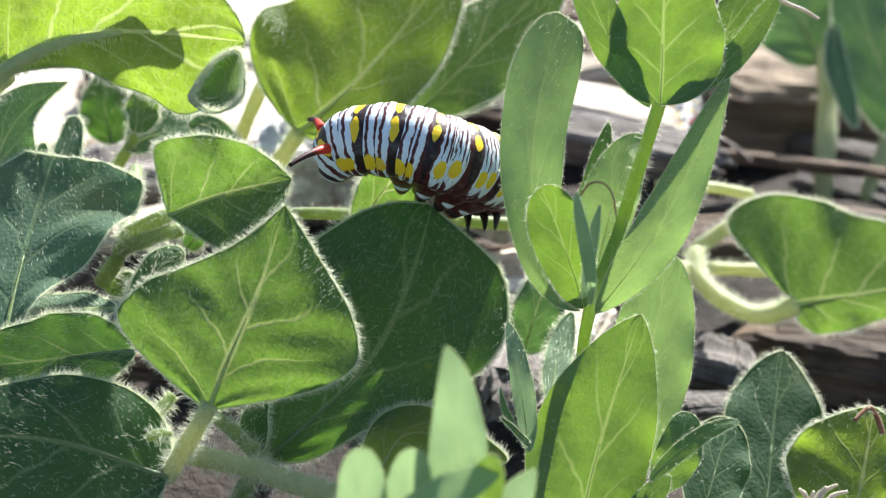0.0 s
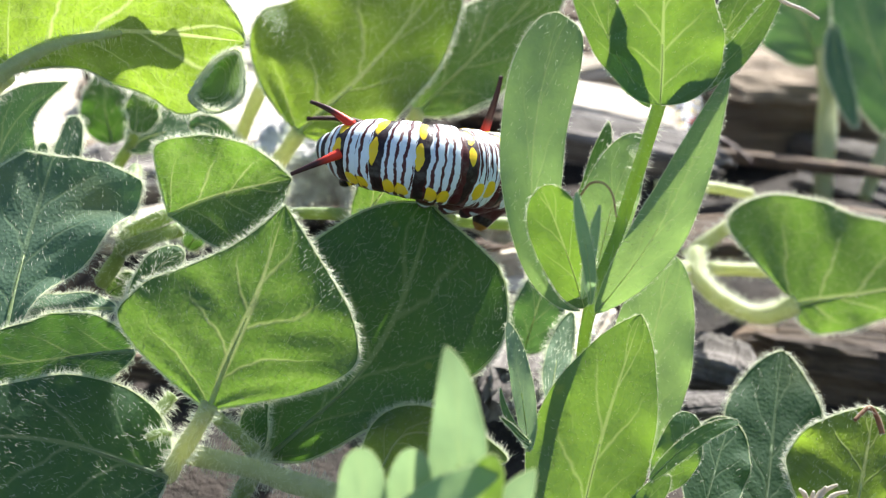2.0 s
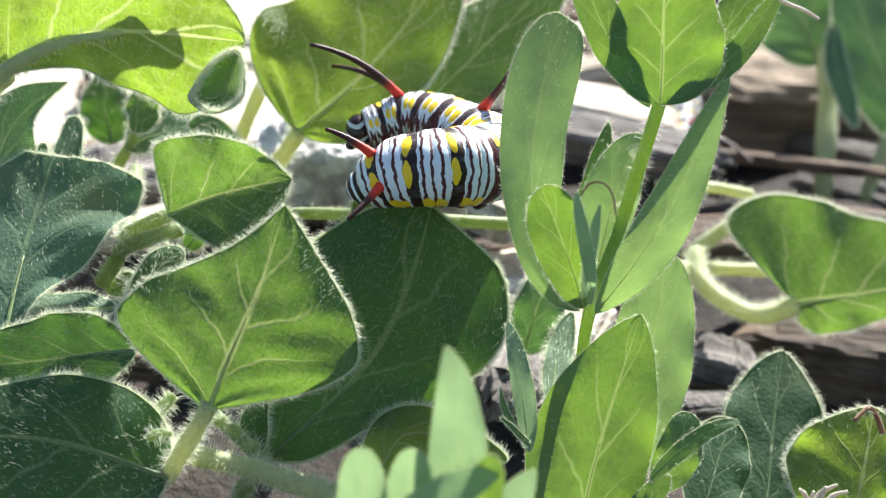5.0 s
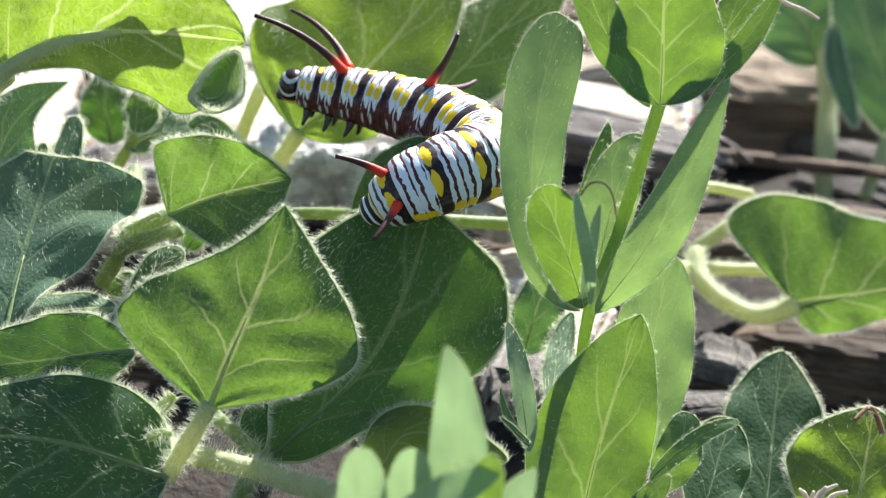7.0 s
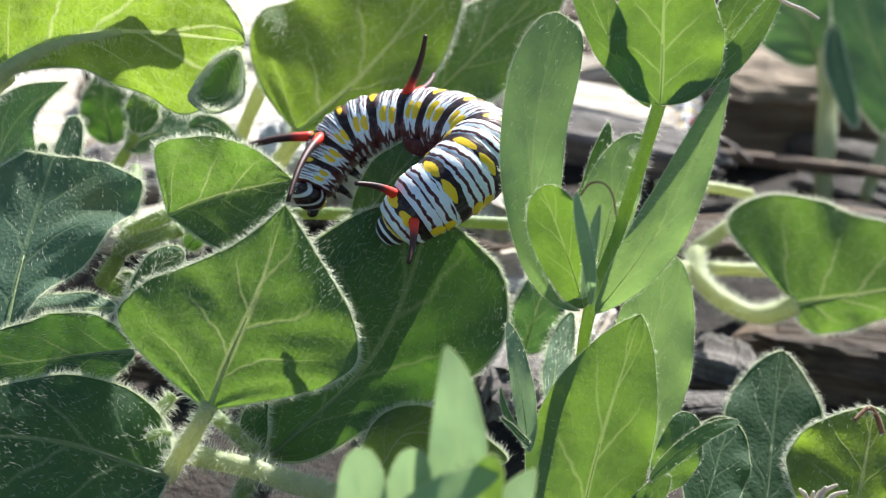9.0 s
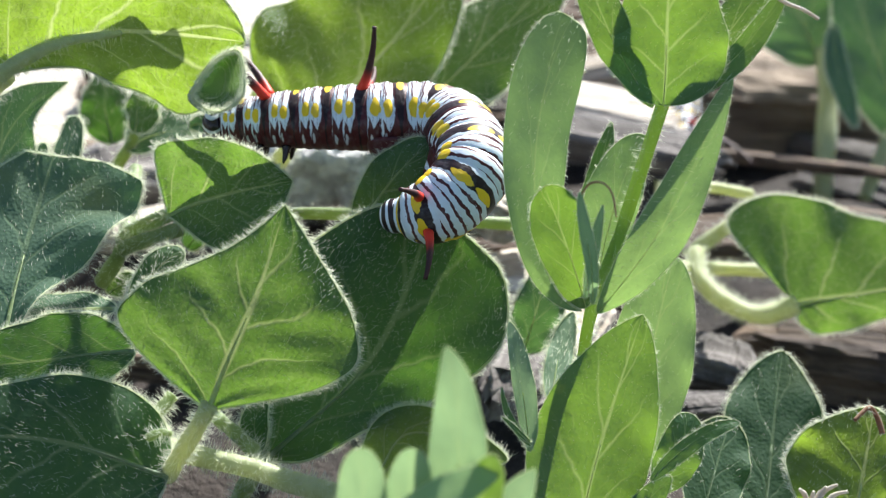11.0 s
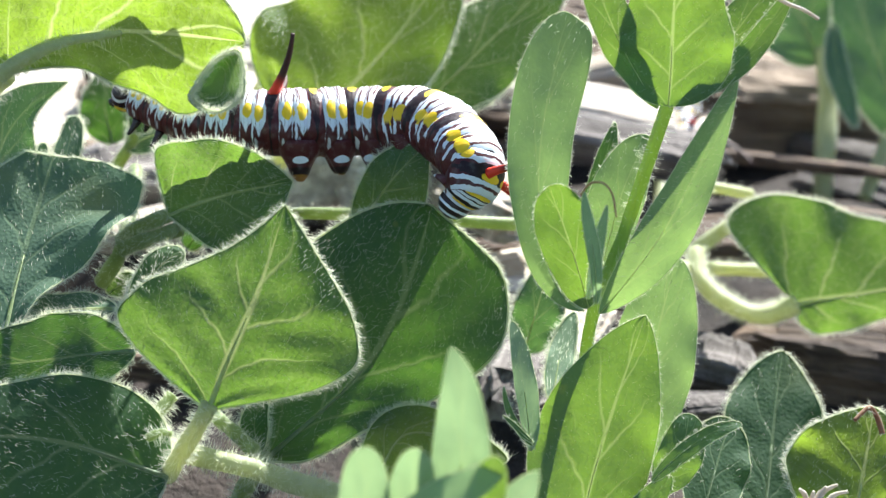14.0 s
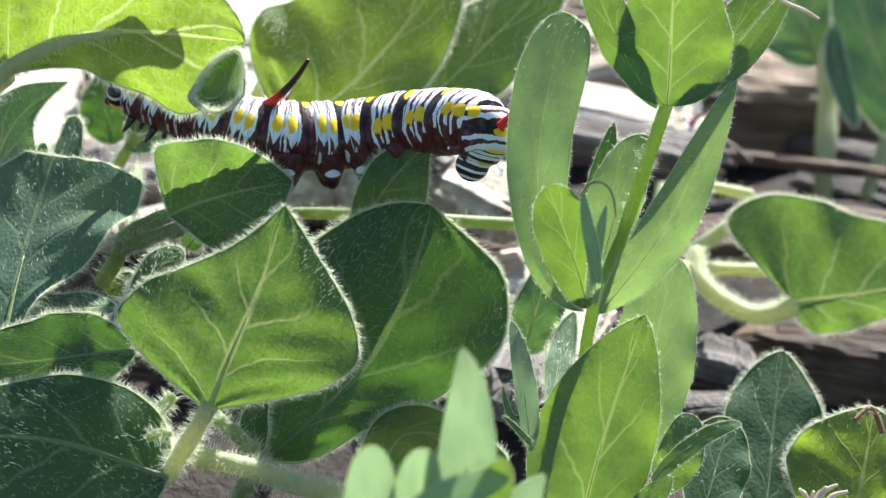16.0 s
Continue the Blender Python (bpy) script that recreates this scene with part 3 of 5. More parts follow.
vine_side = thing("broad_leaf_vine", (-0.03630, 0.00382, 0.01990), "hairy vine with thick broad leaves, some bitten", "plant", "broad-leaved vines")
leaf(vine_side, (-0.04354, -0.01223, 0.02335), (-0.04312, -0.00536, 0.02862), (-0.04261, 0.00096, 0.03271), (-0.04155, 0.00707, 0.03753), (-0.091, -0.650, 0.754),
     0.01000, 0.01090, (0, 0.3, 0.6, 0.9, 1, 1, 0.9, 0.8, 0.66, 0.55, 0.30), (0, 0.10, 0.20, 0.33, 0.50, 0.67, 0.82, 0.92, 0.98, 1, 0.52), (6, 6), (0, -10), leaf_grey, "broad leaf with a bitten notch", hair=0.4, nap=0.5)
leaf(vine_side, (-0.04147, 0.00436, 0.03383), (-0.04085, 0.00674, 0.03610), (-0.04036, 0.00908, 0.03805), (-0.04022, 0.01182, 0.04037), (-0.091, -0.650, 0.754),
     0.00150, 0.00160, (0.22, 0.35), (0.22, 0.35), (0, 0), (0, 0), leaf_grey, "lobe left standing beside a bitten notch", hair=0.7)
leaf(vine_side, (-0.04345, 0.00542, 0.03469), (-0.04321, 0.00643, 0.03590), (-0.04308, 0.00762, 0.03705), (-0.04307, 0.00888, 0.03833), (-0.091, -0.650, 0.754),
     0.00095, 0.00095, (0.2, 0.4), (0.2, 0.4), (0, 0), (0, 0), leaf_grey, "", hair=0.7)
leaf(vine_side, (-0.05072, 0.00269, 0.02932), (-0.04835, 0.00667, 0.03548), (-0.04624, 0.00992, 0.04008), (-0.04059, 0.01233, 0.04406), (0.000, -0.860, 0.511),
     0.00460, 0.00520, (0.2, 0.8, 1, 0.9, 0.6, 0), (0.5, 1, 0.98, 0.62, 0.22, 0), (0, 0), (0, 0), leaf_grey, "", hair=0.9)
stem(vine_side, "petiole", [(-0.03443, 0.00335, 0.02835), (-0.03149, 0.00282, 0.02959), (-0.02769, 0.00242, 0.03109)], 0.00084, 0.00078, stem_green, hairs=200)
stem(vine_side, "petiole", [(-0.03490, 0.00555, 0.02834), (-0.03261, 0.00429, 0.03038), (-0.02888, 0.00305, 0.03244)], 0.00085, 0.00079, stem_green, hairs=200)
stem(vine_side, "stem", [(-0.03755, 0.00540, 0.02328), (-0.03466, 0.00425, 0.02793), (-0.03527, 0.01422, 0.03037), (-0.03607, 0.01996, 0.03085)], 0.00089, 0.00076, stem_green, hairs=200)
small_leaf = \
leaf(vine_side, (-0.02880, 0.00208, 0.03273), (-0.02462, 0.00329, 0.03415), (-0.02053, 0.00426, 0.03504), (-0.01604, 0.00556, 0.03547), (0.049, -0.958, 0.283),
     0.00734, 0.00641, (0.12, 1.5, 2.6), (0.4, 1.8, 2.6), (10, 24), (8, 12), leaf_fuzzy, "small leaf folded along its midrib, lit through", hair=1.4)
leaf(vine_side, (-0.02822, 0.00697, 0.02666), (-0.02729, 0.00750, 0.02779), (-0.02605, 0.00789, 0.02864), (-0.02418, 0.00737, 0.02751), (0.098, -0.802, 0.589),
     0.00158, 0.00126, (0.5, 0.6), (0.5, 0.6), (0, 0), (0, 0), leaf_top_shaded, "", hair=0.6)
leaf(vine_side, (-0.03693, 0.00487, 0.02216), (-0.03537, 0.00526, 0.02300), (-0.03413, 0.00540, 0.02328), (-0.03310, 0.00656, 0.02341), (0.092, -0.682, 0.726),
     0.00143, 0.00143, (0.5, 0.6), (0.5, 0.6), (0, 0), (0, 0), leaf_fuzzy, "", hair=0.6)
leaf(vine_side, (-0.03823, 0.02571, 0.03136), (-0.03515, 0.02635, 0.03273), (-0.03123, 0.02744, 0.03269), (-0.02451, 0.02853, 0.03030), (0.000, -0.685, 0.729),
     0.00370, 0.00222, (0.5, 0.6), (0.5, 0.6), (0, 0), (0, 0), leaf_grey, "", hair=0.7)
leaf(vine_side, (-0.03052, 0.02584, 0.03400), (-0.02848, 0.02593, 0.03418), (-0.02660, 0.02635, 0.03273), (-0.02470, 0.02656, 0.03082), (0.000, -0.747, 0.665),
     0.00142, 0.00128, (0.5, 0.6), (0.5, 0.6), (0, 0), (0, 0), leaf_grey, "", hair=0.8)
leaf(vine_side, (-0.04163, 0.03249, 0.02933), (-0.04234, 0.03369, 0.03191), (-0.04270, 0.03475, 0.03417), (-0.04259, 0.03752, 0.03775), (0.192, -0.791, 0.581),
     0.00307, 0.00365, (0.5, 0.6), (0.5, 0.6), (0, 0), (0, 0), leaf_top_shaded, "", hair=0.6)
leaf(vine_side, (-0.03621, 0.02178, 0.03476), (-0.03594, 0.02262, 0.03656), (-0.03574, 0.02346, 0.03837), (-0.03461, 0.02458, 0.04077), (0.784, -0.450, 0.426),
     0.00146, 0.00335, (0.5, 0.6), (0.5, 0.6), (0, 0), (0, 0), leaf_fuzzy, "", hair=0.9)
stem(vine_side, "petiole", [(-0.04234, 0.03023, 0.02448), (-0.03997, 0.02770, 0.02853), (-0.03711, 0.02541, 0.03307), (-0.03612, 0.02551, 0.03803)], 0.00083, 0.00062, stem_green, hairs=80)

vine_back = thing("broad_leaf_vine", (-0.02167, 0.03023, 0.02448), "tall hairy vine with broad sunlit leaves behind the caterpillar", "plant", "broad-leaved vines")
leaf(vine_back, (-0.04298, -0.00037, 0.04877), (-0.03743, 0.00106, 0.05184), (-0.03077, 0.00148, 0.05275), (-0.01944, 0.00104, 0.05179), (0.000, -0.995, 0.099),
     0.01005, 0.00813, (0.5, 0.55), (0.8, 0.8, 3.2), (6, 0), (0, -8), leaf_sunlit, "sunlit leaf with a rolled rim", hair=1.0, bead=1.5)
stem(vine_back, "petiole", [(-0.04827, 0.00141, 0.04313), (-0.04532, 0.00083, 0.04662), (-0.04287, -0.00035, 0.04882)], 0.00101, 0.00090, stem_fuzzy, hairs=100)
# thick midrib base; its sunlit glow comes from the pale stem colour
stem(vine_back, "midrib", [(-0.04504, -0.00144, 0.04767), (-0.04150, -0.00099, 0.05029), (-0.03701, -0.00044, 0.05217), (-0.03136, 0.00046, 0.05292)], 0.00095, 0.00030, stem_fuzzy, hairs=250)
rolled_rim(vine_back, [(-0.01993, -0.00079, 0.05142), (-0.02175, -0.00235, 0.05116), (-0.02331, -0.00427, 0.04940), (-0.02383, -0.00531, 0.04811), (-0.02181, -0.00603, 0.04706), (-0.01950, -0.00524, 0.04780), (-0.01911, -0.00332, 0.04955)], (-0.00134, 0.00263, -0.00098))
# unseen leaf and stalk above the view, added to shade the rolled-rim leaf
leaf(vine_back, (-0.03559, 0.01499, 0.06515), (-0.02937, 0.01688, 0.06684), (-0.02335, 0.01854, 0.06802), (-0.01635, 0.01982, 0.06841), (0.000, -0.545, 0.839),
     0.00603, 0.00809, (0.5, 0.55), (0.5, 0.55), (0, 0), (0, 0), leaf_fuzzy, "", hair=0.3)
stem(vine_back, "petiole", [(-0.04827, 0.00141, 0.04313), (-0.04632, 0.00625, 0.05115), (-0.04143, 0.01115, 0.05928), (-0.03541, 0.01499, 0.06515)], 0.00093, 0.00081, stem_fuzzy, hairs=60)
leaf(vine_back, (-0.01698, 0.02175, 0.03470), (-0.01294, 0.02422, 0.03762), (-0.00703, 0.02869, 0.04248), (0.00111, 0.03730, 0.05148), (0.000, -0.889, 0.459),
     0.01326, 0.00662, (0.42, 0.6), (0.7, 0.5), (4, 4), (0, -12), leaf_sunlit, "", hair=1.1)
leaf(vine_back, (-0.00322, 0.03130, 0.03388), (0.00113, 0.03409, 0.03750), (0.00613, 0.03806, 0.04128), (0.01567, 0.04496, 0.04897), (0.000, -0.747, 0.665),
     0.00610, 0.00566, (0.5, 0.6), (0.6, 0.5), (4, 4), (0, -12), leaf_fuzzy, "", hair=0.7)
leaf(vine_back, (-0.00030, 0.04015, 0.03156), (0.00266, 0.04052, 0.03236), (0.00524, 0.04093, 0.03323), (0.00893, 0.04217, 0.03590), (0.000, -0.747, 0.665),
     0.00229, 0.00183, (0.5, 0.6), (0.5, 0.6), (0, 0), (0, 0), leaf_grey, "", hair=0.4)
stem(vine_back, "petiole", [(-0.02238, 0.03023, 0.02448), (-0.01988, 0.02598, 0.02957), (-0.01806, 0.02310, 0.03285), (-0.01684, 0.02187, 0.03494)], 0.00103, 0.00096, stem_fuzzy, hairs=200)
stem(vine_back, "petiole", [(-0.02796, 0.03672, 0.02420), (-0.02589, 0.03467, 0.02927), (-0.02402, 0.03335, 0.03353), (-0.02186, 0.03212, 0.03799)], 0.00093, 0.00086, stem_fuzzy, hairs=150)
stem(vine_back, "petiole", [(-0.00620, 0.03672, 0.02420), (-0.00456, 0.03264, 0.02965), (-0.00320, 0.03035, 0.03421)], 0.00100, 0.00093, stem_fuzzy, hairs=80)
# darker stem copy, so the shade on this stem is in its colour
stem(vine_back, "stem", [(-0.02679, 0.01730, 0.02515), (-0.01696, 0.01319, 0.02816), (-0.00533, 0.01117, 0.02856), (0.01138, 0.01350, 0.02647)], 0.00071, 0.00078, stem_green, hairs=150)
leaf(vine_back, (0.00888, 0.00386, 0.01526), (0.00983, 0.00506, 0.01783), (0.01077, 0.00639, 0.02068), (0.01211, 0.00929, 0.02453), (0.000, -0.806, 0.592),
     0.00253, 0.00316, (0.5, 0.55), (0.5, 0.55), (0, 0), (0, 0), leaf_grey, "", hair=0.5)

vine_far = thing("broad_leaf_vine", (0.03957, -0.00044, -0.00106), "hairy vine with a curved pale stem over wood mulch", "plant", "broad-leaved vines")
leaf(vine_far, (0.04474, 0.02479, 0.01045), (0.04947, 0.02599, 0.01065), (0.05628, 0.02734, 0.01118), (0.06905, 0.03111, 0.01217), (0.000, -0.865, 0.502),
     0.01386, 0.00473, (0.14, 0.62), (0.4, 0.6), (6, -8), (0, -30), leaf_fuzzy, "large sunlit leaf on a curved stalk", hair=0.9, lobe=0.0105, nap=0.4)
stem(vine_far, "petiole", [(0.03342, 0.03401, 0.01366), (0.03316, 0.02990, 0.01194), (0.03597, 0.02681, 0.01006), (0.04022, 0.02425, 0.00928), (0.04488, 0.02479, 0.01045)], 0.00102, 0.00124, stem_fuzzy, hairs=1000)
stem(vine_far, "petiole", [(0.03251, 0.03550, 0.01213), (0.03440, 0.03614, 0.01349), (0.03817, 0.03725, 0.01589), (0.04065, 0.03865, 0.01651)], 0.00098, 0.00098, stem_fuzzy, hairs=200)
stem(vine_far, "stem", [(0.03237, 0.05539, 0.00036), (0.03618, 0.07890, 0.00345), (0.03919, 0.09780, 0.00849), (0.04149, 0.12069, 0.01498), (0.04176, 0.13459, 0.02113)], 0.00119, 0.00109, stem_fuzzy, hairs=60)
stem(vine_far, "stem", [(0.02981, 0.02865, 0.01400), (0.03630, 0.03666, 0.00989), (0.04186, 0.03747, 0.00924), (0.04594, 0.03830, 0.00867)], 0.00091, 0.00091, stem_fuzzy, hairs=200)
stem(vine_far, "stem", [(0.03190, 0.04220, 0.01939), (0.03650, 0.04220, 0.01939), (0.04209, 0.04270, 0.01810)], 0.00077, 0.00077, stem_fuzzy, hairs=60)
leaf(vine_far, (0.03448, -0.00823, 0.00115), (0.03593, -0.00327, 0.00469), (0.03728, 0.00192, 0.00873), (0.03905, 0.00790, 0.01328), (0.000, -0.810, 0.586),
     0.00582, 0.00582, (0.7, 0.72), (0.7, 0.72), (6, 6), (-6, -6), leaf_top_shaded, "", hair=0.4, nap=0.2)
leaf(vine_far, (0.02654, -0.01259, 0.00364), (0.02829, -0.00906, 0.00648), (0.02971, -0.00586, 0.00861), (0.03134, -0.00267, 0.01072), (0.089, -0.810, 0.580),
     0.00374, 0.00362, (0.6, 0.5), (0.6, 0.5), (0, 0), (0, 0), leaf_top_shaded, "", hair=0.25, nap=0.25)
leaf(vine_far, (0.03887, -0.02218, 0.00910), (0.04026, -0.01952, 0.01245), (0.04140, -0.01682, 0.01586), (0.04237, -0.01410, 0.01933), (-0.098, -0.802, 0.589),
     0.00749, 0.00444, (0.75, 0.8), (0.6, 0.7), (0, 0), (0, 0), leaf_sunlit, "leaf with a browned tip", hair=0.9, nap=0.5)
stem(vine_far, "withered_tip", [(0.03998, -0.01595, 0.01892), (0.04162, -0.01484, 0.01965), (0.04233, -0.01538, 0.01895), (0.04282, -0.01625, 0.01757)], 0.00020, 0.00030, withered_brown, hairs=20, label="browned curled leaf tip")
leaf(vine_far, (0.06783, 0.10703, 0.01646), (0.06586, 0.11037, 0.02124), (0.06357, 0.11394, 0.02653), (0.06044, 0.11883, 0.03465), (0.000, -0.860, 0.511),
     0.00818, 0.00818, (0.5, 0.55), (0.5, 0.55), (0, 0), (0, 0), leaf_grey, "", hair=0.4)
leaf(vine_far, (0.06903, 0.10516, 0.02427), (0.06894, 0.10146, 0.01871), (0.06993, 0.09704, 0.01396), (0.07110, 0.09275, 0.00949), (0.195, -0.843, 0.501),
     0.00201, 0.00221, (0.5, 0.6), (0.5, 0.6), (0, 0), (0, 0), leaf_grey, "", hair=0.4)
leaf(vine_far, (0.08147, 0.09425, 0.00560), (0.07768, 0.10117, 0.01571), (0.07482, 0.10732, 0.02418), (0.07139, 0.11398, 0.03371), (0.000, -0.860, 0.511),
     0.00649, 0.00799, (0.5, 0.6), (0.5, 0.6), (0, 0), (0, 0), leaf_grey, "", hair=0.4)
stem(vine_far, "stem", [(0.06452, 0.08488, -0.00029), (0.06688, 0.09508, 0.00739), (0.06840, 0.10266, 0.01418), (0.06864, 0.10811, 0.01876)], 0.00169, 0.00188, stem_fuzzy, hairs=150)
stem(vine_far, "stem", [(0.07173, 0.08488, -0.00029), (0.07477, 0.08926, 0.00438), (0.07785, 0.09361, 0.00897)], 0.00116, 0.00126, stem_fuzzy, hairs=60)

herb = thing("leafy_herb", (0.01311, -0.01337, 0.00670), "upright herb with narrow smooth leaves and a square green stem", "plant", "narrow-leaved herbs")
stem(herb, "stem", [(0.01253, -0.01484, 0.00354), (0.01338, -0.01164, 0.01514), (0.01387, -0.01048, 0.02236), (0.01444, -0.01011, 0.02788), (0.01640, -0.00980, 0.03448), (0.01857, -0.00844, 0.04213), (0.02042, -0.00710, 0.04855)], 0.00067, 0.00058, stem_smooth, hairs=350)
leaf(herb, (0.01324, -0.01189, 0.02881), (0.00881, -0.01275, 0.03643), (0.00870, -0.00793, 0.04677), (0.01196, -0.00189, 0.05498), (0.099, -0.856, 0.508),
     0.00340, 0.00316, (0.95, 0.36), (0.95, 0.36), (10, 8), (0, 0), leaf_cool, "", hair=0.25, bead=0.45)
leaf(herb, (0.01357, -0.01266, 0.02952), (0.01181, -0.01646, 0.03558), (0.01025, -0.01664, 0.03991), (0.00868, -0.01701, 0.04386), (0.000, -0.884, 0.467),
     0.00270, 0.00260, (0.62, 0.45), (0.6, 0.45), (5, 5), (0, 0), leaf_smooth, "", hair=0.2, bead=0.45)
# the pale copy lightens these two leaves, which lie in another leaf's shade
leaf(herb, (0.01244, -0.02033, 0.03436), (0.01294, -0.01905, 0.03711), (0.01335, -0.01798, 0.03940), (0.01406, -0.01676, 0.04201), (0.287, -0.868, 0.405),
     0.00047, 0.00069, (0.5, 0.6), (0.5, 0.6), (0, 0), (0, 0), leaf_pale, "", hair=0.2, bead=0.45)
leaf(herb, (0.01319, -0.02055, 0.03390), (0.01279, -0.02019, 0.03821), (0.01214, -0.01938, 0.04113), (0.01174, -0.01812, 0.04384), (0.000, -0.900, 0.436),
     0.00054, 0.00067, (0.5, 0.6), (0.5, 0.6), (0, 0), (0, 0), leaf_pale, "", hair=0.2, bead=0.45)
leaf(herb, (0.01455, -0.01007, 0.03034), (0.01587, -0.00774, 0.03534), (0.01731, -0.00564, 0.03984), (0.01977, -0.00286, 0.04344), (0.000, -0.860, 0.511),
     0.00310, 0.00230, (0.55, 0.50), (0.55, 0.50), (0, 0), (0, 0), leaf_cool, "", hair=0.3, bead=0.45)
leaf(herb, (0.01271, -0.00127, 0.02791), (0.01448, 0.00121, 0.03324), (0.01595, 0.00320, 0.03751), (0.01742, 0.00626, 0.04170), (0.527, -0.720, 0.452),
     0.00135, 0.00175, (0.5, 0.6), (0.5, 0.6), (0, 0), (0, 0), leaf_top_shaded, "", hair=0.3, bead=0.45)
leaf(herb, (0.01449, -0.01422, 0.02973), (0.01860, -0.01365, 0.03569), (0.02216, -0.01143, 0.04162), (0.02674, -0.00694, 0.05126), (-0.099, -0.856, 0.508),
     0.00385, 0.00272, (0.7, 0.7), (0.7, 0.8), (56, -14), (0, 0), leaf_cool, "narrow leaf folded along its pale midrib", hair=0.3, bead=0.45)
leaf(herb, (0.01979, -0.01190, 0.00985), (0.02066, -0.00847, 0.01721), (0.02182, -0.00553, 0.02352), (0.02367, -0.00239, 0.03026), (0.000, -0.860, 0.511),
     0.00435, 0.00441, (0.6, 0.58), (0.6, 0.58), (0, 0), (0, 0), leaf_cool, "", hair=0.3, bead=0.45)
leaf(herb, (0.01323, -0.02131, 0.00743), (0.01417, -0.01966, 0.01451), (0.01633, -0.01742, 0.02262), (0.01871, -0.01504, 0.03010), (-0.099, -0.856, 0.508),
     0.00667, 0.00504, (0.62, 0.86), (0.62, 0.84), (-5, -6), (0, 0), leaf_smooth, "large lit-through leaf with a pointed tip", hair=0.35, bead=0.45)
leaf(herb, (0.00814, -0.01935, 0.01753), (0.00776, -0.01776, 0.02095), (0.00706, -0.01594, 0.02485), (0.00619, -0.01323, 0.02829), (0.195, -0.843, 0.501),
     0.00088, 0.00132, (0.6, 0.6), (0.6, 0.6), (0, 0), (0, 0), leaf_pale, "", hair=0.3, bead=0.45)
leaf(herb, (0.00834, -0.01997, 0.01857), (0.00727, -0.01952, 0.01954), (0.00609, -0.01873, 0.02124), (0.00545, -0.01762, 0.02361), (0.286, -0.824, 0.489),
     0.00039, 0.00039, (0.5, 0.6), (0.5, 0.6), (0, 0), (0, 0), leaf_smooth, "", hair=0.2, bead=0.45)
leaf(herb, (0.00828, -0.02070, 0.01937), (0.00721, -0.02037, 0.02009), (0.00642, -0.02003, 0.02081), (0.00530, -0.01965, 0.02163), (0.095, -0.743, 0.662),
     0.00028, 0.00028, (0.5, 0.6), (0.5, 0.6), (0, 0), (0, 0), leaf_smooth, "", hair=0.2, bead=0.45)
# the pale copy stands in for glare on this sunlit leaf
leaf(herb, (0.01108, -0.00884, 0.01643), (0.01165, -0.00575, 0.01831), (0.01241, -0.00275, 0.02000), (0.01380, 0.00048, 0.02221), (0.173, -0.219, 0.960),
     0.00131, 0.00154, (0.5, 0.6), (0.5, 0.6), (0, 0), (0, 0), leaf_pale, "", hair=1)
leaf(herb, (0.02026, -0.02095, 0.01411), (0.02160, -0.02004, 0.01607), (0.02268, -0.01901, 0.01826), (0.02340, -0.01688, 0.02047), (0.000, -0.884, 0.467),
     0.00205, 0.00227, (0.55, 0.45), (0.55, 0.45), (0, 0), (0, 0), leaf_smooth, "", hair=0.3, bead=0.45)
leaf(herb, (0.01896, -0.02467, 0.01797), (0.02129, -0.02368, 0.02008), (0.02414, -0.02281, 0.02196), (0.02715, -0.02241, 0.02281), (0.000, -0.545, 0.839),
     0.00076, 0.00088, (0.5, 0.5), (0.5, 0.5), (0, 0), (0, 0), leaf_smooth, "", hair=0.3, bead=0.45)
leaf(herb, (0.01623, -0.02418, 0.01191), (0.01835, -0.02328, 0.01384), (0.01995, -0.02261, 0.01528), (0.02127, -0.02194, 0.01672), (0.000, -0.806, 0.592),
     0.00118, 0.00118, (0.5, 0.6), (0.5, 0.6), (0, 0), (0, 0), leaf_smooth, "", hair=0.3, bead=0.45)
leaf(herb, (0.02021, -0.00823, 0.04849), (0.02026, -0.00750, 0.05242), (0.02012, -0.00720, 0.05660), (0.02002, -0.00708, 0.06277), (0.000, -0.926, 0.377),
     0.00510, 0.00562, (0.42, 0.5), (0.42, 0.5), (6, 6), (0, 0), leaf_smooth, "large cupped leaf near the top", hair=0.35, bead=0.45)
leaf(herb, (0.01926, -0.00832, 0.04830), (0.01575, -0.00802, 0.05365), (0.01382, -0.00845, 0.05747), (0.01168, -0.00751, 0.06185), (0.100, -0.902, 0.421),
     0.00186, 0.00213, (0.6, 0.5), (0.6, 0.5), (0, 0), (0, 0), leaf_smooth, "", hair=0.3, bead=0.45)
leaf(herb, (0.02082, -0.00766, 0.04852), (0.02584, -0.00671, 0.05174), (0.02874, -0.00538, 0.05460), (0.03216, -0.00320, 0.05927), (0.000, -0.806, 0.592),
     0.00108, 0.00140, (0.5, 0.6), (0.5, 0.6), (10, 10), (0, 0), leaf_smooth, "", hair=0.35, bead=0.45)
leaf(herb, (0.02117, -0.00623, 0.04803), (0.02491, -0.00438, 0.05200), (0.02812, -0.00257, 0.05588), (0.03157, 0.00023, 0.05952), (0.000, -0.906, 0.423),
     0.00225, 0.00214, (0.5, 0.6), (0.5, 0.6), (0, 0), (0, 0), leaf_smooth, "", hair=0.35, bead=0.45)

front_herb = thing("leafy_herb", (-0.00182, -0.04991, 0.02299), "small out-of-focus herb with pale smooth leaves close to the lens", "plant", "narrow-leaved herbs")
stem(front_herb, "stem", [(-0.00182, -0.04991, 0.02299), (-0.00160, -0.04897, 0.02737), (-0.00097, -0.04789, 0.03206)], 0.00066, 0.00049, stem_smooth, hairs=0)
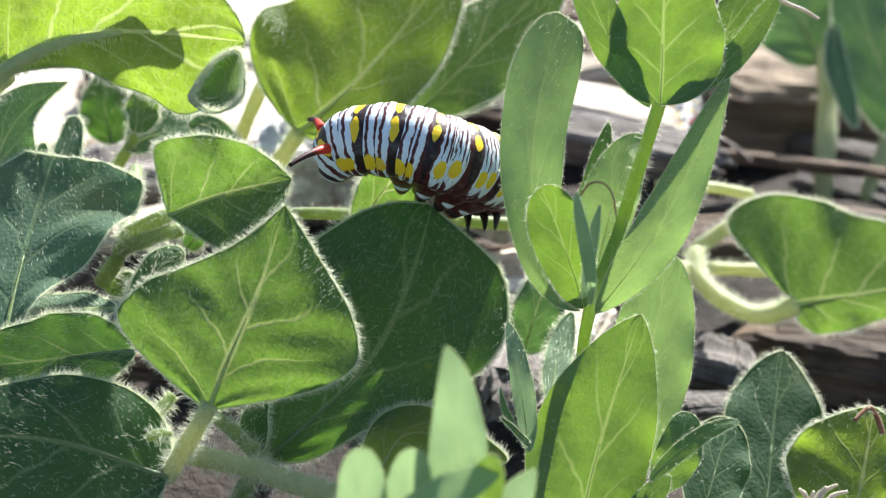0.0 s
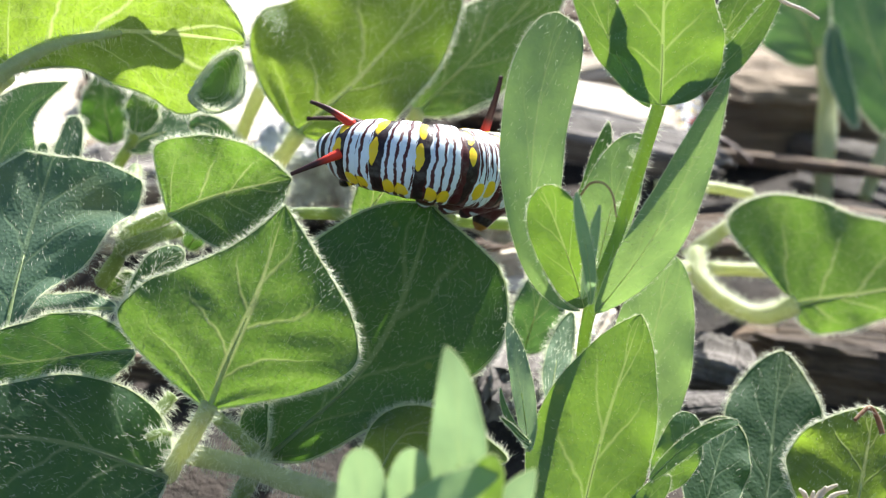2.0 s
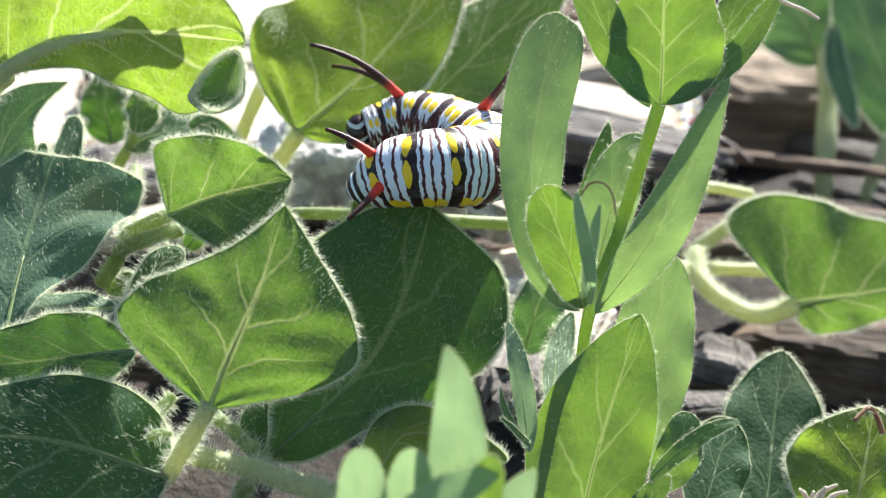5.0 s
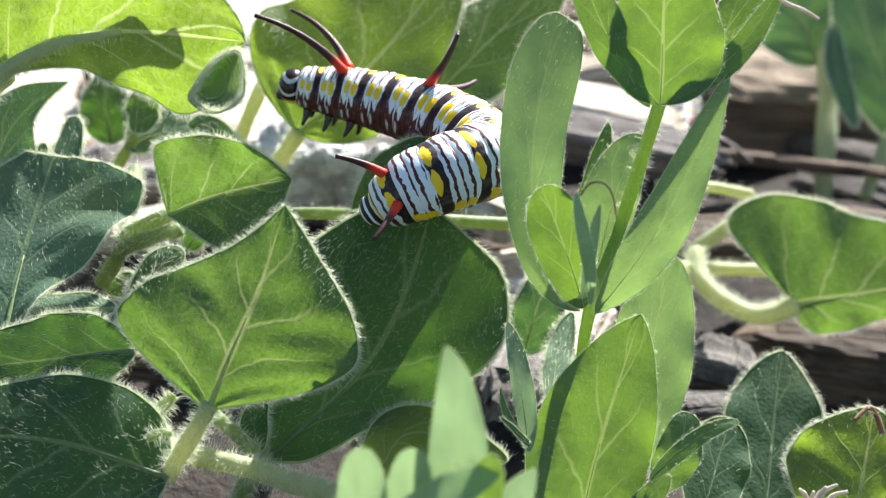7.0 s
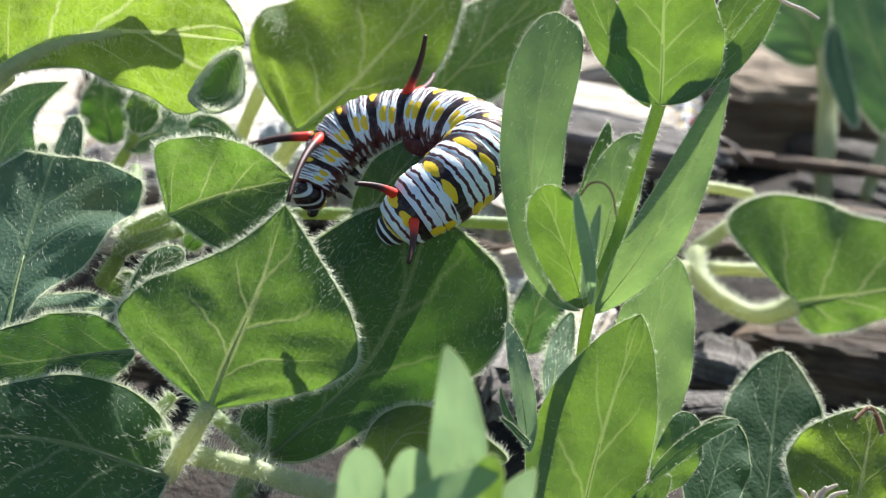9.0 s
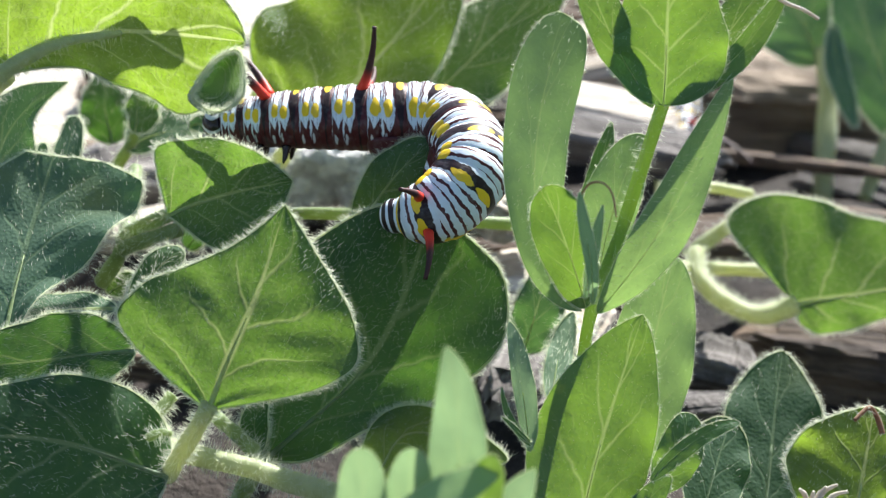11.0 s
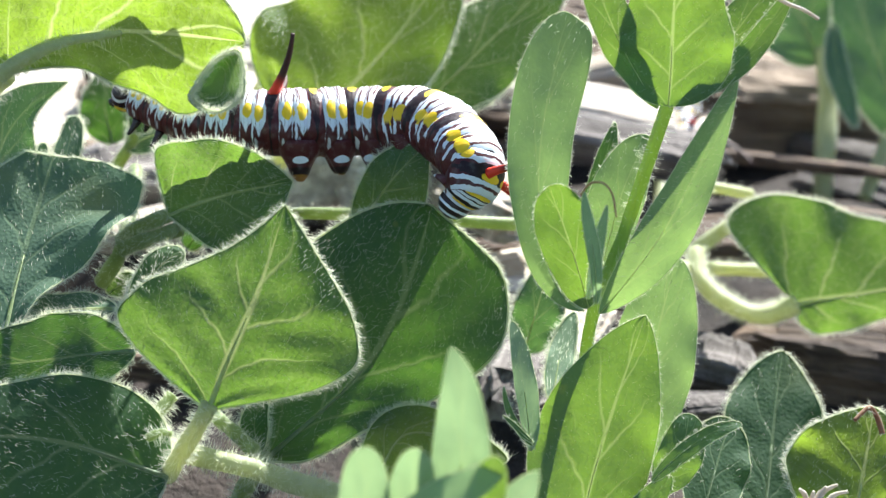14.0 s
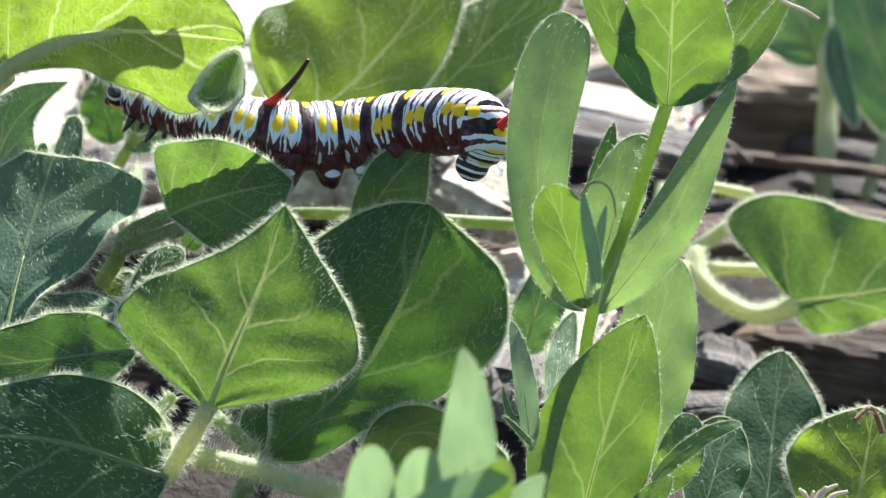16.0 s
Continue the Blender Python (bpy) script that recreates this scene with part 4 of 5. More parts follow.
leaf(front_herb, (0.00046, -0.04788, 0.02497), (0.00098, -0.04689, 0.03184), (0.00112, -0.04668, 0.03820), (0.00019, -0.04664, 0.04420), (0.142, -0.739, 0.658),
     0.00230, 0.00206, (0.55, 0.72), (0.55, 0.72), (0, 0), (0, 0), leaf_pale, "", hair=0, bead=0.5)
leaf(front_herb, (-0.00652, -0.05031, 0.02332), (-0.00601, -0.04961, 0.02837), (-0.00565, -0.04954, 0.03324), (-0.00573, -0.04960, 0.03785), (0.000, -0.685, 0.729),
     0.00200, 0.00184, (0.5, 0.42), (0.5, 0.42), (0, 0), (0, 0), leaf_pale, "", hair=0, bead=0.5)
leaf(front_herb, (-0.00327, -0.04991, 0.02299), (-0.00282, -0.04920, 0.02806), (-0.00248, -0.04913, 0.03294), (-0.00188, -0.04921, 0.03750), (0.000, -0.685, 0.729),
     0.00186, 0.00186, (0.5, 0.42), (0.5, 0.42), (0, 0), (0, 0), leaf_pale, "", hair=0, bead=0.5)
leaf(front_herb, (-0.00478, -0.05317, 0.03257), (-0.00170, -0.05178, 0.03437), (0.00121, -0.05067, 0.03555), (0.00417, -0.04931, 0.03611), (0.000, -0.930, 0.368),
     0.00120, 0.00161, (0.5, 0.6), (0.5, 0.6), (0, 0), (0, 0), leaf_pale, "", hair=0, bead=0.5)
leaf(front_herb, (0.00147, -0.04955, 0.02732), (0.00225, -0.04940, 0.03119), (0.00285, -0.04962, 0.03425), (0.00343, -0.04980, 0.03742), (0.188, -0.733, 0.653),
     0.00176, 0.00152, (0.5, 0.5), (0.5, 0.5), (0, 0), (0, 0), leaf_smooth, "", hair=0, bead=0.5)
leaf(front_herb, (0.00230, -0.04862, 0.02812), (0.00408, -0.04881, 0.03125), (0.00524, -0.04888, 0.03349), (0.00649, -0.04895, 0.03569), (0.000, -0.806, 0.592),
     0.00121, 0.00138, (0.5, 0.7), (0.5, 0.7), (0, 0), (0, 0), leaf_pale, "", hair=0, bead=0.5)

# ---- small dry things
dry_straw = tissue_material("dry_straw", (0.62, 0.55, 0.44), (0.80, 0.75, 0.66), (0.8, 0.7, 0.5), 0.25)
tendril_brown = tissue_material("dry_tendril", (0.34, 0.20, 0.09), (0.48, 0.31, 0.16), (0.6, 0.38, 0.16), 0.3)
dry_stalk = thing("dry_stalk", (0.02989, -0.00999, 0.05891), "thin pale dry stalk lying across the leaves", "stalk")
stem(dry_stalk, "stalk", [(0.02715, -0.01013, 0.06097), (0.03014, -0.01003, 0.05882), (0.03203, -0.00986, 0.05800), (0.03362, -0.00973, 0.05709)], 0.00020, 0.00015, dry_straw, hairs=0)
dry_tendril = thing("dry_tendril", (0.01268, -0.01837, 0.04448), "thin curled brown dry tendril on the herb", "tendril")
stem(dry_tendril, "tendril", [(0.01219, -0.01776, 0.04342), (0.01292, -0.01827, 0.04471), (0.01401, -0.01873, 0.04490), (0.01473, -0.01961, 0.04419), (0.01507, -0.02044, 0.04242)], 0.00011, 0.00008, tendril_brown, hairs=0)
dry_flower = thing("dry_flower", (0.03423, -0.02615, 0.01715), "withered pale flower with ragged petals", "flower")
stem(dry_flower, "petal", [(0.03371, -0.02659, 0.01622), (0.03434, -0.02639, 0.01781), (0.03558, -0.02651, 0.01875)], 0.00046, 0.00013, dry_straw, hairs=0)
stem(dry_flower, "petal", [(0.03320, -0.02670, 0.01598), (0.03281, -0.02652, 0.01754), (0.03217, -0.02668, 0.01838)], 0.00041, 0.00013, dry_straw, hairs=0)
stem(dry_flower, "petal", [(0.03397, -0.02670, 0.01598), (0.03399, -0.02657, 0.01744), (0.03456, -0.02659, 0.01857)], 0.00041, 0.00013, dry_straw, hairs=0)
stem(dry_flower, "petal", [(0.03423, -0.02670, 0.01598), (0.03537, -0.02652, 0.01754), (0.03650, -0.02677, 0.01820)], 0.00036, 0.00013, dry_straw, hairs=0)
stem(dry_flower, "petal", [(0.03346, -0.02670, 0.01598), (0.03337, -0.02670, 0.01716), (0.03344, -0.02677, 0.01820)], 0.00041, 0.00013, dry_straw, hairs=0)
twig = thing("twig", (-0.05248, 0.07237, 0.01311), "thin dark twig on the mulch", "twig")
stem(twig, "bark", [(-0.05255, 0.06351, 0.02959), (-0.05233, 0.06575, 0.02493), (-0.05276, 0.06811, 0.02053), (-0.05175, 0.07023, 0.01561), (-0.05159, 0.07211, 0.01254)], 0.00052, 0.00078, wood_brown, hairs=0)

# ---- caterpillar
RINGS = 36                     # rings between the tail and the head, three to a segment
RING_WEIGHT = np.array([(1.5 if i % 3 == 0 else 1.0) * (0.72 if i < 3 else 1.4 - 0.8 * i / 35) for i in range(RINGS)])
RING_WEIGHT = RING_WEIGHT / RING_WEIGHT.sum()
RING_AT = np.cumsum(RING_WEIGHT) - RING_WEIGHT / 2


def skin_nodes(name):
    """Nodes for the skin: the place along a segment (0 at its dark band, 3.5 long) and the angle from the middle of the back."""
    n = Net(name)
    at = n.node("SeparateXYZ", Vector=n.node("TexCoord").outputs["UV"])
    xyz = n.node("SeparateXYZ", Vector=n.place())
    where = n.node("CombineXYZ", X=n.math("MULTIPLY", at.outputs[1], 0.0012), Y=xyz.outputs[1], Z=xyz.outputs[2]).outputs[0]
    wob = n.math("SUBTRACT", n.noise(900, where, 2), 0.5)
    wob2 = n.math("SUBTRACT", n.noise(500, where, 2), 0.5)
    x = n.math("ADD", at.outputs[0], n.math("MULTIPLY", wob, 0.42))
    a = n.math("ABSOLUTE", n.math("ARCTAN2", xyz.outputs[1], xyz.outputs[2]))
    return n, where, x, n.math("ADD", a, n.math("MULTIPLY", wob2, 0.28))


# WHITE leans blue: the tint of shaded white is mixed into it
MAROON, BLACK, WHITE, YELLOW = (0.075, 0.011, 0.013), (0.016, 0.005, 0.007), (0.74, 0.82, 0.89), (0.88, 0.61, 0.02)


def spot(n, x, a, x0, a0, hx, ha):
    d = n.math("ADD", n.math("POWER", n.math("ABSOLUTE", n.math("DIVIDE", n.math("SUBTRACT", x, x0), hx)), 2.0),
               n.math("POWER", n.math("ABSOLUTE", n.math("DIVIDE", n.math("SUBTRACT", a, a0), ha)), 2.0))
    return n.step(d, 1.15, 0.85)


def finish_skin(n, where, col):
    fine = n.noise(2600, where, 2)
    squeeze = n.node("Mapping", Vector=where, Scale=(3200.0, 700.0, 700.0)).outputs[0]
    crease = n.noise(1.0, squeeze, 3)
    cloud = n.noise(1100, where, 3)
    col = n.mix(n.math("MULTIPLY", n.step(cloud, 0.45, 0.8), 0.16), col, (0.40, 0.42, 0.42))
    height = n.math("ADD", n.math("MULTIPLY", fine, 0.4), crease)
    return n.surface(n.plain(col, 0.42, n.bump(height, 0.35, 0.00022), Specular_IOR_Level=0.34, Subsurface_Weight=0.25, Subsurface_Radius=(1.0, 0.85, 0.75), Subsurface_Scale=0.0008))


def segment_skin(name, front):
    n, where, x, a = skin_nodes(name)
    ragged = n.math("SUBTRACT", n.noise(1500, where, 2), 0.5)
    if front:
        # white lobes that run down the flank like drips, with thin dark lines in them over the back
        col = MAROON
        flare = n.math("ADD", 0.78, n.math("MULTIPLY", n.step(a, 0.7, 1.3), 0.32))
        for x0, wide, end in ((1.00, 0.53, 1.78), (2.20, 0.53, 1.70), (1.60, 0.08, 2.10), (2.82, 0.10, 2.0)):
            off = n.math("SUBTRACT", n.math("ABSOLUTE", n.math("SUBTRACT", x, x0)), n.math("MULTIPLY", n.math("MULTIPLY", n.step(a, end + 0.12, end - 0.4), flare), wide))
            col = n.mix(n.math("MULTIPLY", n.step(n.math("ADD", off, n.math("MULTIPLY", ragged, 0.16)), 0.05, -0.03), n.step(a, end + 0.1, end)), col, WHITE)
        for x0, end in ((0.92, 1.0), (1.30, 1.25), (1.98, 0.9), (2.36, 1.2)):
            thin = n.math("SUBTRACT", n.math("ABSOLUTE", n.math("SUBTRACT", x, x0)), n.math("MULTIPLY", n.step(a, end, end - 0.5), 0.075))
            col = n.mix(n.step(n.math("ADD", thin, n.math("MULTIPLY", ragged, 0.10)), 0.03, -0.02), col, MAROON)
        round_end = n.math("MULTIPLY", n.step(a, 0.7, 1.9), 0.34)
        band = n.step(n.math("ADD", n.math("ABSOLUTE", x), round_end), 0.46, 0.38)
        col = n.mix(band, col, BLACK)
        col = n.mix(spot(n, x, a, -0.06, 0.32, 0.32, 0.25), col, YELLOW)
        col = n.mix(spot(n, x, a, 1.08, 1.22, 0.40, 0.24), col, YELLOW)
        col = n.mix(spot(n, x, a, 2.12, 1.16, 0.42, 0.24), col, YELLOW)
        streak = n.math("MAXIMUM", spot(n, x, a, 1.35, 2.10, 0.12, 0.22), spot(n, x, a, 2.45, 2.15, 0.16, 0.2))
        return finish_skin(n, where, n.mix(n.math("MULTIPLY", streak, 0.85), col, (0.62, 0.66, 0.68)))
    # thin wavering dark lines between white stripes, broader and broken towards the belly
    cyc = n.math("MULTIPLY", n.math("ABSOLUTE", n.math("SUBTRACT", n.math("FRACT", n.math("ADD", n.math("DIVIDE", n.math("SUBTRACT", x, 0.95), 0.60), 0.5)), 0.5)), 0.60)
    broad = n.math("ADD", n.math("MULTIPLY", n.step(a, 0.9, 1.5), 0.07), n.math("MULTIPLY", ragged, 0.17))
    lines = n.step(n.math("SUBTRACT", cyc, broad), 0.125, 0.065)
    col = n.mix(lines, WHITE, MAROON)
    # dark band over the back, narrower on the flanks
    narrow = n.math("ADD", n.math("MULTIPLY", n.step(a, 0.5, 1.5), 0.18), n.math("MULTIPLY", ragged, 0.10))
    band = n.step(n.math("ADD", n.math("ABSOLUTE", x), narrow), 0.53, 0.45)
    col = n.mix(band, col, BLACK)
    col = n.mix(spot(n, x, a, -0.22, 0.45, 0.29, 0.40), col, YELLOW)
    col = n.mix(spot(n, x, a, 1.02, 1.46, 0.48, 0.25), col, YELLOW)
    col = n.mix(spot(n, x, a, 2.00, 1.50, 0.50, 0.25), col, YELLOW)
    belly = n.step(n.math("ADD", a, n.math("MULTIPLY", lines, 0.3)), 1.92, 2.0)
    streak = n.math("MAXIMUM", spot(n, x, a, 1.25, 2.0, 0.13, 0.26), spot(n, x, a, 2.3, 2.1, 0.16, 0.22))
    belly = n.math("MULTIPLY", belly, n.math("SUBTRACT", 1.0, streak))
    return finish_skin(n, where, n.mix(belly, col, MAROON))


def tail_skin():
    n, where, x, a = skin_nodes("tail_skin")
    col = BLACK
    for lo, hi, tint in ((-0.35, 0.05, WHITE), (0.35, 0.72, YELLOW), (1.12, 1.48, WHITE), (1.72, 2.08, WHITE), (2.25, 2.72, YELLOW)):
        stripe = n.math("MULTIPLY", n.step(x, lo - 0.05, lo + 0.03), n.step(x, hi + 0.05, hi - 0.03))
        if tint is YELLOW:
            col = n.mix(n.math("MULTIPLY", stripe, n.step(a, 1.55, 1.45)), n.mix(stripe, col, WHITE), tint)
        else:
            col = n.mix(stripe, col, tint)
    return finish_skin(n, where, n.mix(n.step(a, 1.85, 2.0), col, MAROON))


def head_skin():
    n = Net("caterpillar_head")
    where = n.place()
    xyz = n.node("SeparateXYZ", Vector=where)
    r = n.math("SQRT", n.math("ADD", n.math("POWER", n.math("MULTIPLY", xyz.outputs[1], 1.0), 2.0), n.math("POWER", n.math("SUBTRACT", xyz.outputs[2], -0.0017), 2.0)))
    bands = n.step(n.math("SINE", n.math("MULTIPLY", r, 6400.0)), 0.82, 0.60)
    col = n.mix(bands, (0.66, 0.70, 0.70), BLACK)
    lip = n.math("MULTIPLY", n.step(xyz.outputs[2], -0.00125, -0.00138), n.step(xyz.outputs[2], -0.0019, -0.00175))
    return n.surface(n.plain(n.mix(lip, col, YELLOW), 0.25))


def filament_skin():
    n = Net("filament_skin")
    z = n.node("SeparateXYZ", Vector=n.place()).outputs[2]
    col = n.mix(n.step(z, 0.0010, 0.0028), (0.72, 0.035, 0.012), (0.040, 0.007, 0.008))
    return n.surface(n.plain(col, 0.55))


def leg_skin():
    n = Net("leg_skin")
    t = n.noise(1500, n.place(), 2)
    return n.surface(n.plain(n.mix(t, (0.008, 0.006, 0.006), (0.035, 0.018, 0.016)), 0.25))


def proleg_skin():
    """Maroon cone with a white patch, a black plate and a yellowish foot."""
    n = Net("proleg_skin")
    where = n.place()
    xyz = n.node("SeparateXYZ", Vector=where)
    x, z = xyz.outputs[0], n.math("ADD", xyz.outputs[2], n.math("MULTIPLY", n.math("SUBTRACT", n.noise(900, where, 2), 0.5), 0.0003))
    col = n.mix(spot(n, x, z, 0.0, -0.0020, 0.00085, 0.00036), MAROON, WHITE)
    col = n.mix(n.step(z, -0.0026, -0.0028), col, BLACK)
    col = n.mix(n.step(z, -0.0034, -0.0036), col, (0.34, 0.16, 0.03))
    return finish_skin(n, where, col)


rear_mat, front_mat, tail_mat = segment_skin("rear_skin", False), segment_skin("front_skin", True), tail_skin()
head_mat, filament_mat, leg_mat, proleg_mat = head_skin(), filament_skin(), leg_skin(), proleg_skin()
plate_net = Net("tail_plate_skin")
plate_xyz = plate_net.node("SeparateXYZ", Vector=plate_net.place())
plate_ring = plate_net.math("SINE", plate_net.math("ADD", plate_net.math("MULTIPLY", plate_xyz.outputs[0], 7600.0), plate_net.math("MULTIPLY", plate_net.noise(900, plate_net.place(), 2), 2.0)))
plate_mat = plate_net.surface(plate_net.plain(plate_net.mix(plate_net.step(plate_ring, -0.55, -0.25), WHITE, BLACK), 0.35))


def girth(s):
    """Half thickness of the body at s, 0 at the tail and 1 at the head."""
    return float(np.interp(s, (0, 0.03, 0.08, 0.16, 0.3, 0.45, 0.62, 0.78, 0.9, 1.0), (0.0015, 0.0024, 0.0032, 0.0036, 0.0039, 0.0040, 0.0040, 0.0036, 0.0031, 0.0024)))


def ring_mesh(index, r0, r1, pitch, material):
    """One ring of the body; its texture place runs along the segment and along the whole body."""
    nx, na, length = 11, 40, pitch * 1.7
    kind = index % 3
    centre, span = (0.0, 1.25, 2.25)[kind], (1.5, 1.0, 1.0)[kind]
    verts, uvs = [], []
    for i in range(nx):
        x = i / (nx - 1) * 2 - 1
        r = (r0 * (1 - x) + r1 * (1 + x)) / 2 * (1 - 0.15 * abs(x) ** 2.4) * (0.985 if kind == 0 else 1.01)
        along = centre + x * 0.85 * span
        for j in range(na):
            q = 2 * math.pi * j / na
            side = min(q, 2 * math.pi - q)
            flat = 1 - 0.10 * max(0, -math.cos(q))
            roll = 1 + 0.045 * math.exp(-((side - 1.75) / 0.28) ** 2) + 0.012 * math.sin(5 * side + 1.3 * along)
            verts.append((x * length / 2, r * 1.02 * math.sin(q) * roll, r * math.cos(q) * flat * roll))
            uvs.append((along, along + 3.5 * (index // 3)))
    faces = [(i * na + j, (i + 1) * na + j, (i + 1) * na + (j + 1) % na, i * na + (j + 1) % na) for i in range(nx - 1) for j in range(na)]
    faces.append(tuple(range(na)))
    faces.append(tuple(range((nx - 1) * na, nx * na))[::-1])
    return mesh_of("body_ring", verts, faces, [material], True, None, uvs)


def round_mesh(name, length, wide, high, material):
    nu, na = 14, 20
    verts = []
    for i in range(nu):
        p = math.pi * (i + 0.5) / nu
        for j in range(na):
            q = 2 * math.pi * j / na
            verts.append((-math.cos(p) * length / 2, math.sin(p) * math.sin(q) * wide / 2, math.sin(p) * math.cos(q) * high / 2))
    faces = [(i * na + j, (i + 1) * na + j, (i + 1) * na + (j + 1) % na, i * na + (j + 1) % na) for i in range(nu - 1) for j in range(na)]
    faces.append(tuple(range(na)))
    faces.append(tuple(range((nu - 1) * na, nu * na))[::-1])
    return mesh_of(name, verts, faces, [material])


def filament_mesh(length, thick, hook):
    z = np.linspace(0, 1, 18)
    line = np.stack((hook * length * z ** 2.4, np.zeros(18), length * z), axis=1)
    v, f = tube(line, thick * (1 - 0.72 * z ** 0.7) + 0.00002 * np.sin(46 * z) + 0.00006, 9)
    return mesh_of("filament", v, f, [filament_mat])


def leg_mesh(length, thick, soft):
    z = np.linspace(0, 1, 10)
    line = np.stack((0.18 * length * z * z * (0 if soft else 1), np.zeros(10), -length * z), axis=1)
    rad = thick * (1 - 0.82 * z ** 1.1 + 0.02 * np.sin(9 * z)) if soft else thick * (1 - 0.8 * z) + 0.00006
    rad[-1] *= 0.75
    v, f = tube(line, rad, 14)
    return mesh_of("proleg" if soft else "leg", v, f, [proleg_mat if soft else leg_mat])


def child(name, data, parent, m, label=""):
    ob = new(name, data)
    ob.parent = parent
    ob.matrix_basis = m
    return tagged(ob, label)


def make_caterpillar(label):
    body = thing("caterpillar", (0, 0.0, 0.03), label, "caterpillar", "caterpillars")
    rings = []
    for i in range(RINGS):
        s, half = RING_AT[i], RING_WEIGHT[i] / 2
        m = tail_mat if i < 3 else rear_mat if i < 12 else front_mat
        rings.append(child("body_ring", ring_mesh(i, girth(s - half), girth(s + half), half * 0.104, m), body, Matrix()))
    head = child("head", round_mesh("head", 0.0032, 0.0041, 0.0040, head_mat), body, Matrix(), "black and white banded head")
    child("mouth", round_mesh("mouth", 0.0014, 0.0016, 0.0011, leg_mat), head, pose(0.0012, 0, -0.0013))
    tail = child("tail_plate", round_mesh("tail_plate", 0.0034, 0.0036, 0.0035, plate_mat), body, Matrix(), "black and white banded tail plate")
    filaments = []
    for k, (ring, length, thick, lean, splay) in enumerate(((3, 0.0052, 0.00052, -30, 42), (21, 0.0072, 0.00056, -36, 22), (30, 0.0112, 0.00055, 30, 30))):
        r = girth(RING_AT[ring])
        for side in (1, -1):
            q = side * radians(36 if k == 0 else 24)
            base = pose(0, 0, 0, -side * (74 if k == 1 and side < 0 else splay), lean, 0)
            base.translation = (0, r * 0.92 * math.sin(q), r * 0.92 * math.cos(q))
            filaments.append((k, side, base, child("filament", filament_mesh(length, thick, (-0.25, 0.16, 0.3)[k]), rings[ring], base, "red and black fleshy filament")))
    for ring, big in ((10, 0.82), (13, 0.82), (16, 0.86), (19, 1.0)):
        r = girth(RING_AT[ring])
        for side in (1, -1):
            child("proleg", leg_mesh(0.0041 * big, 0.0026 * big, True), rings[ring], pose(0, side * r * 0.40, -r * 0.50, side * 10, 0, 0))
    for side in (1, -1):
        child("proleg", leg_mesh(0.0018, 0.0008, True), rings[1], pose(0, side * 0.0012, -0.0014, side * 14, 20, 0))
    for ring in (28, 31, 34):
        r = girth(RING_AT[ring])
        for side in (1, -1):
            child("leg", leg_mesh(0.0019, 0.00046, False), rings[ring], pose(0, side * r * 0.5, -r * 0.78, side * 20, 0, 0))
    return body, rings, head, tail, filaments


caterpillar = make_caterpillar("plump white, black and yellow striped caterpillar with red-black filaments")

second_caterpillar = make_caterpillar("second striped caterpillar on a stalk, half hidden by leaves")

# ---- all that moves
POSTURES = []


def bend(t, *nodes):
    """Where the body lies at t seconds: seven places from tail to head, each with the way its back faces."""
    POSTURES.append((t, np.array(nodes)))


def smooth_rows(times, table, t):
    """A smooth value at t from rows at times."""
    i = int(np.clip(np.searchsorted(times, t, side="right") - 1, 0, len(times) - 2))
    h = times[i + 1] - times[i]
    f = min(max((t - times[i]) / h, 0), 1)

    def slope(k):
        if k == 0 or k == len(times) - 1:
            return 0 * table[0]
        a, b = (table[k] - table[k - 1]) / (times[k] - times[k - 1]), (table[k + 1] - table[k]) / (times[k + 1] - times[k])
        return np.where(a * b > 0, 2 * a * b / np.where(np.abs(a + b) < 1e-9, 1, a + b), 0)

    m0, m1 = slope(i) * h, slope(i + 1) * h
    return ((2 * f ** 3 - 3 * f ** 2 + 1) * table[i] + (f ** 3 - 2 * f ** 2 + f) * m0 + (3 * f ** 2 - 2 * f ** 3) * table[i + 1] + (f ** 3 - f ** 2) * m1)


def body_frames(nodes, at):
    """Poses along the body at the fractions at (0 tail, 1 head)."""
    n = 241
    line = through_points(nodes[:, :3], n)
    back = through_points(nodes[:, 3:], n)
    seg = np.linalg.norm(np.diff(line, axis=0), axis=1)
    # even out the spacing halfway between node spacing and true length
    run = np.concatenate(((0,), np.cumsum(seg)))
    run = 0.55 * run / run[-1] + 0.45 * np.linspace(0, 1, n)
    poses = []
    t_all = unit(np.gradient(line, axis=0))
    for s in at:
        p = np.array([np.interp(s, run, line[:, k]) for k in range(3)])
        t = unit(np.array([np.interp(s, run, t_all[:, k]) for k in range(3)]))
        b = np.array([np.interp(s, run, back[:, k]) for k in range(3)])
        y = unit(np.cross(b, t))
        z = np.cross(t, y)
        m = Matrix(((t[0], y[0], z[0], p[0]), (t[1], y[1], z[1], p[1]), (t[2], y[2], z[2], p[2]), (0, 0, 0, 1)))
        poses.append(m)
    return poses


BODY_AT = [0.012] + [0.02 + 0.94 * RING_AT[i] for i in range(RINGS)] + [0.985]


def settle(creature, nodes):
    """Lays a caterpillar that keeps still along seven places."""
    body, rings, head, tail, _ = creature
    home = Matrix.Translation(-body.location)
    for ob, m in zip((tail, *rings, head), body_frames(np.array(nodes), BODY_AT)):
        ob.matrix_basis = home @ m


def seen(across, up, near):
    """A way given as it shows from the camera."""
    return STILL.to_3x3() @ Vector((across, up, near))


def aimed(ring, way, hook, base):
    """A filament's pose on its ring that points along way and bends towards hook."""
    z = Vector(way).normalized()
    x = (Vector(hook) - z * z.dot(Vector(hook))).normalized()
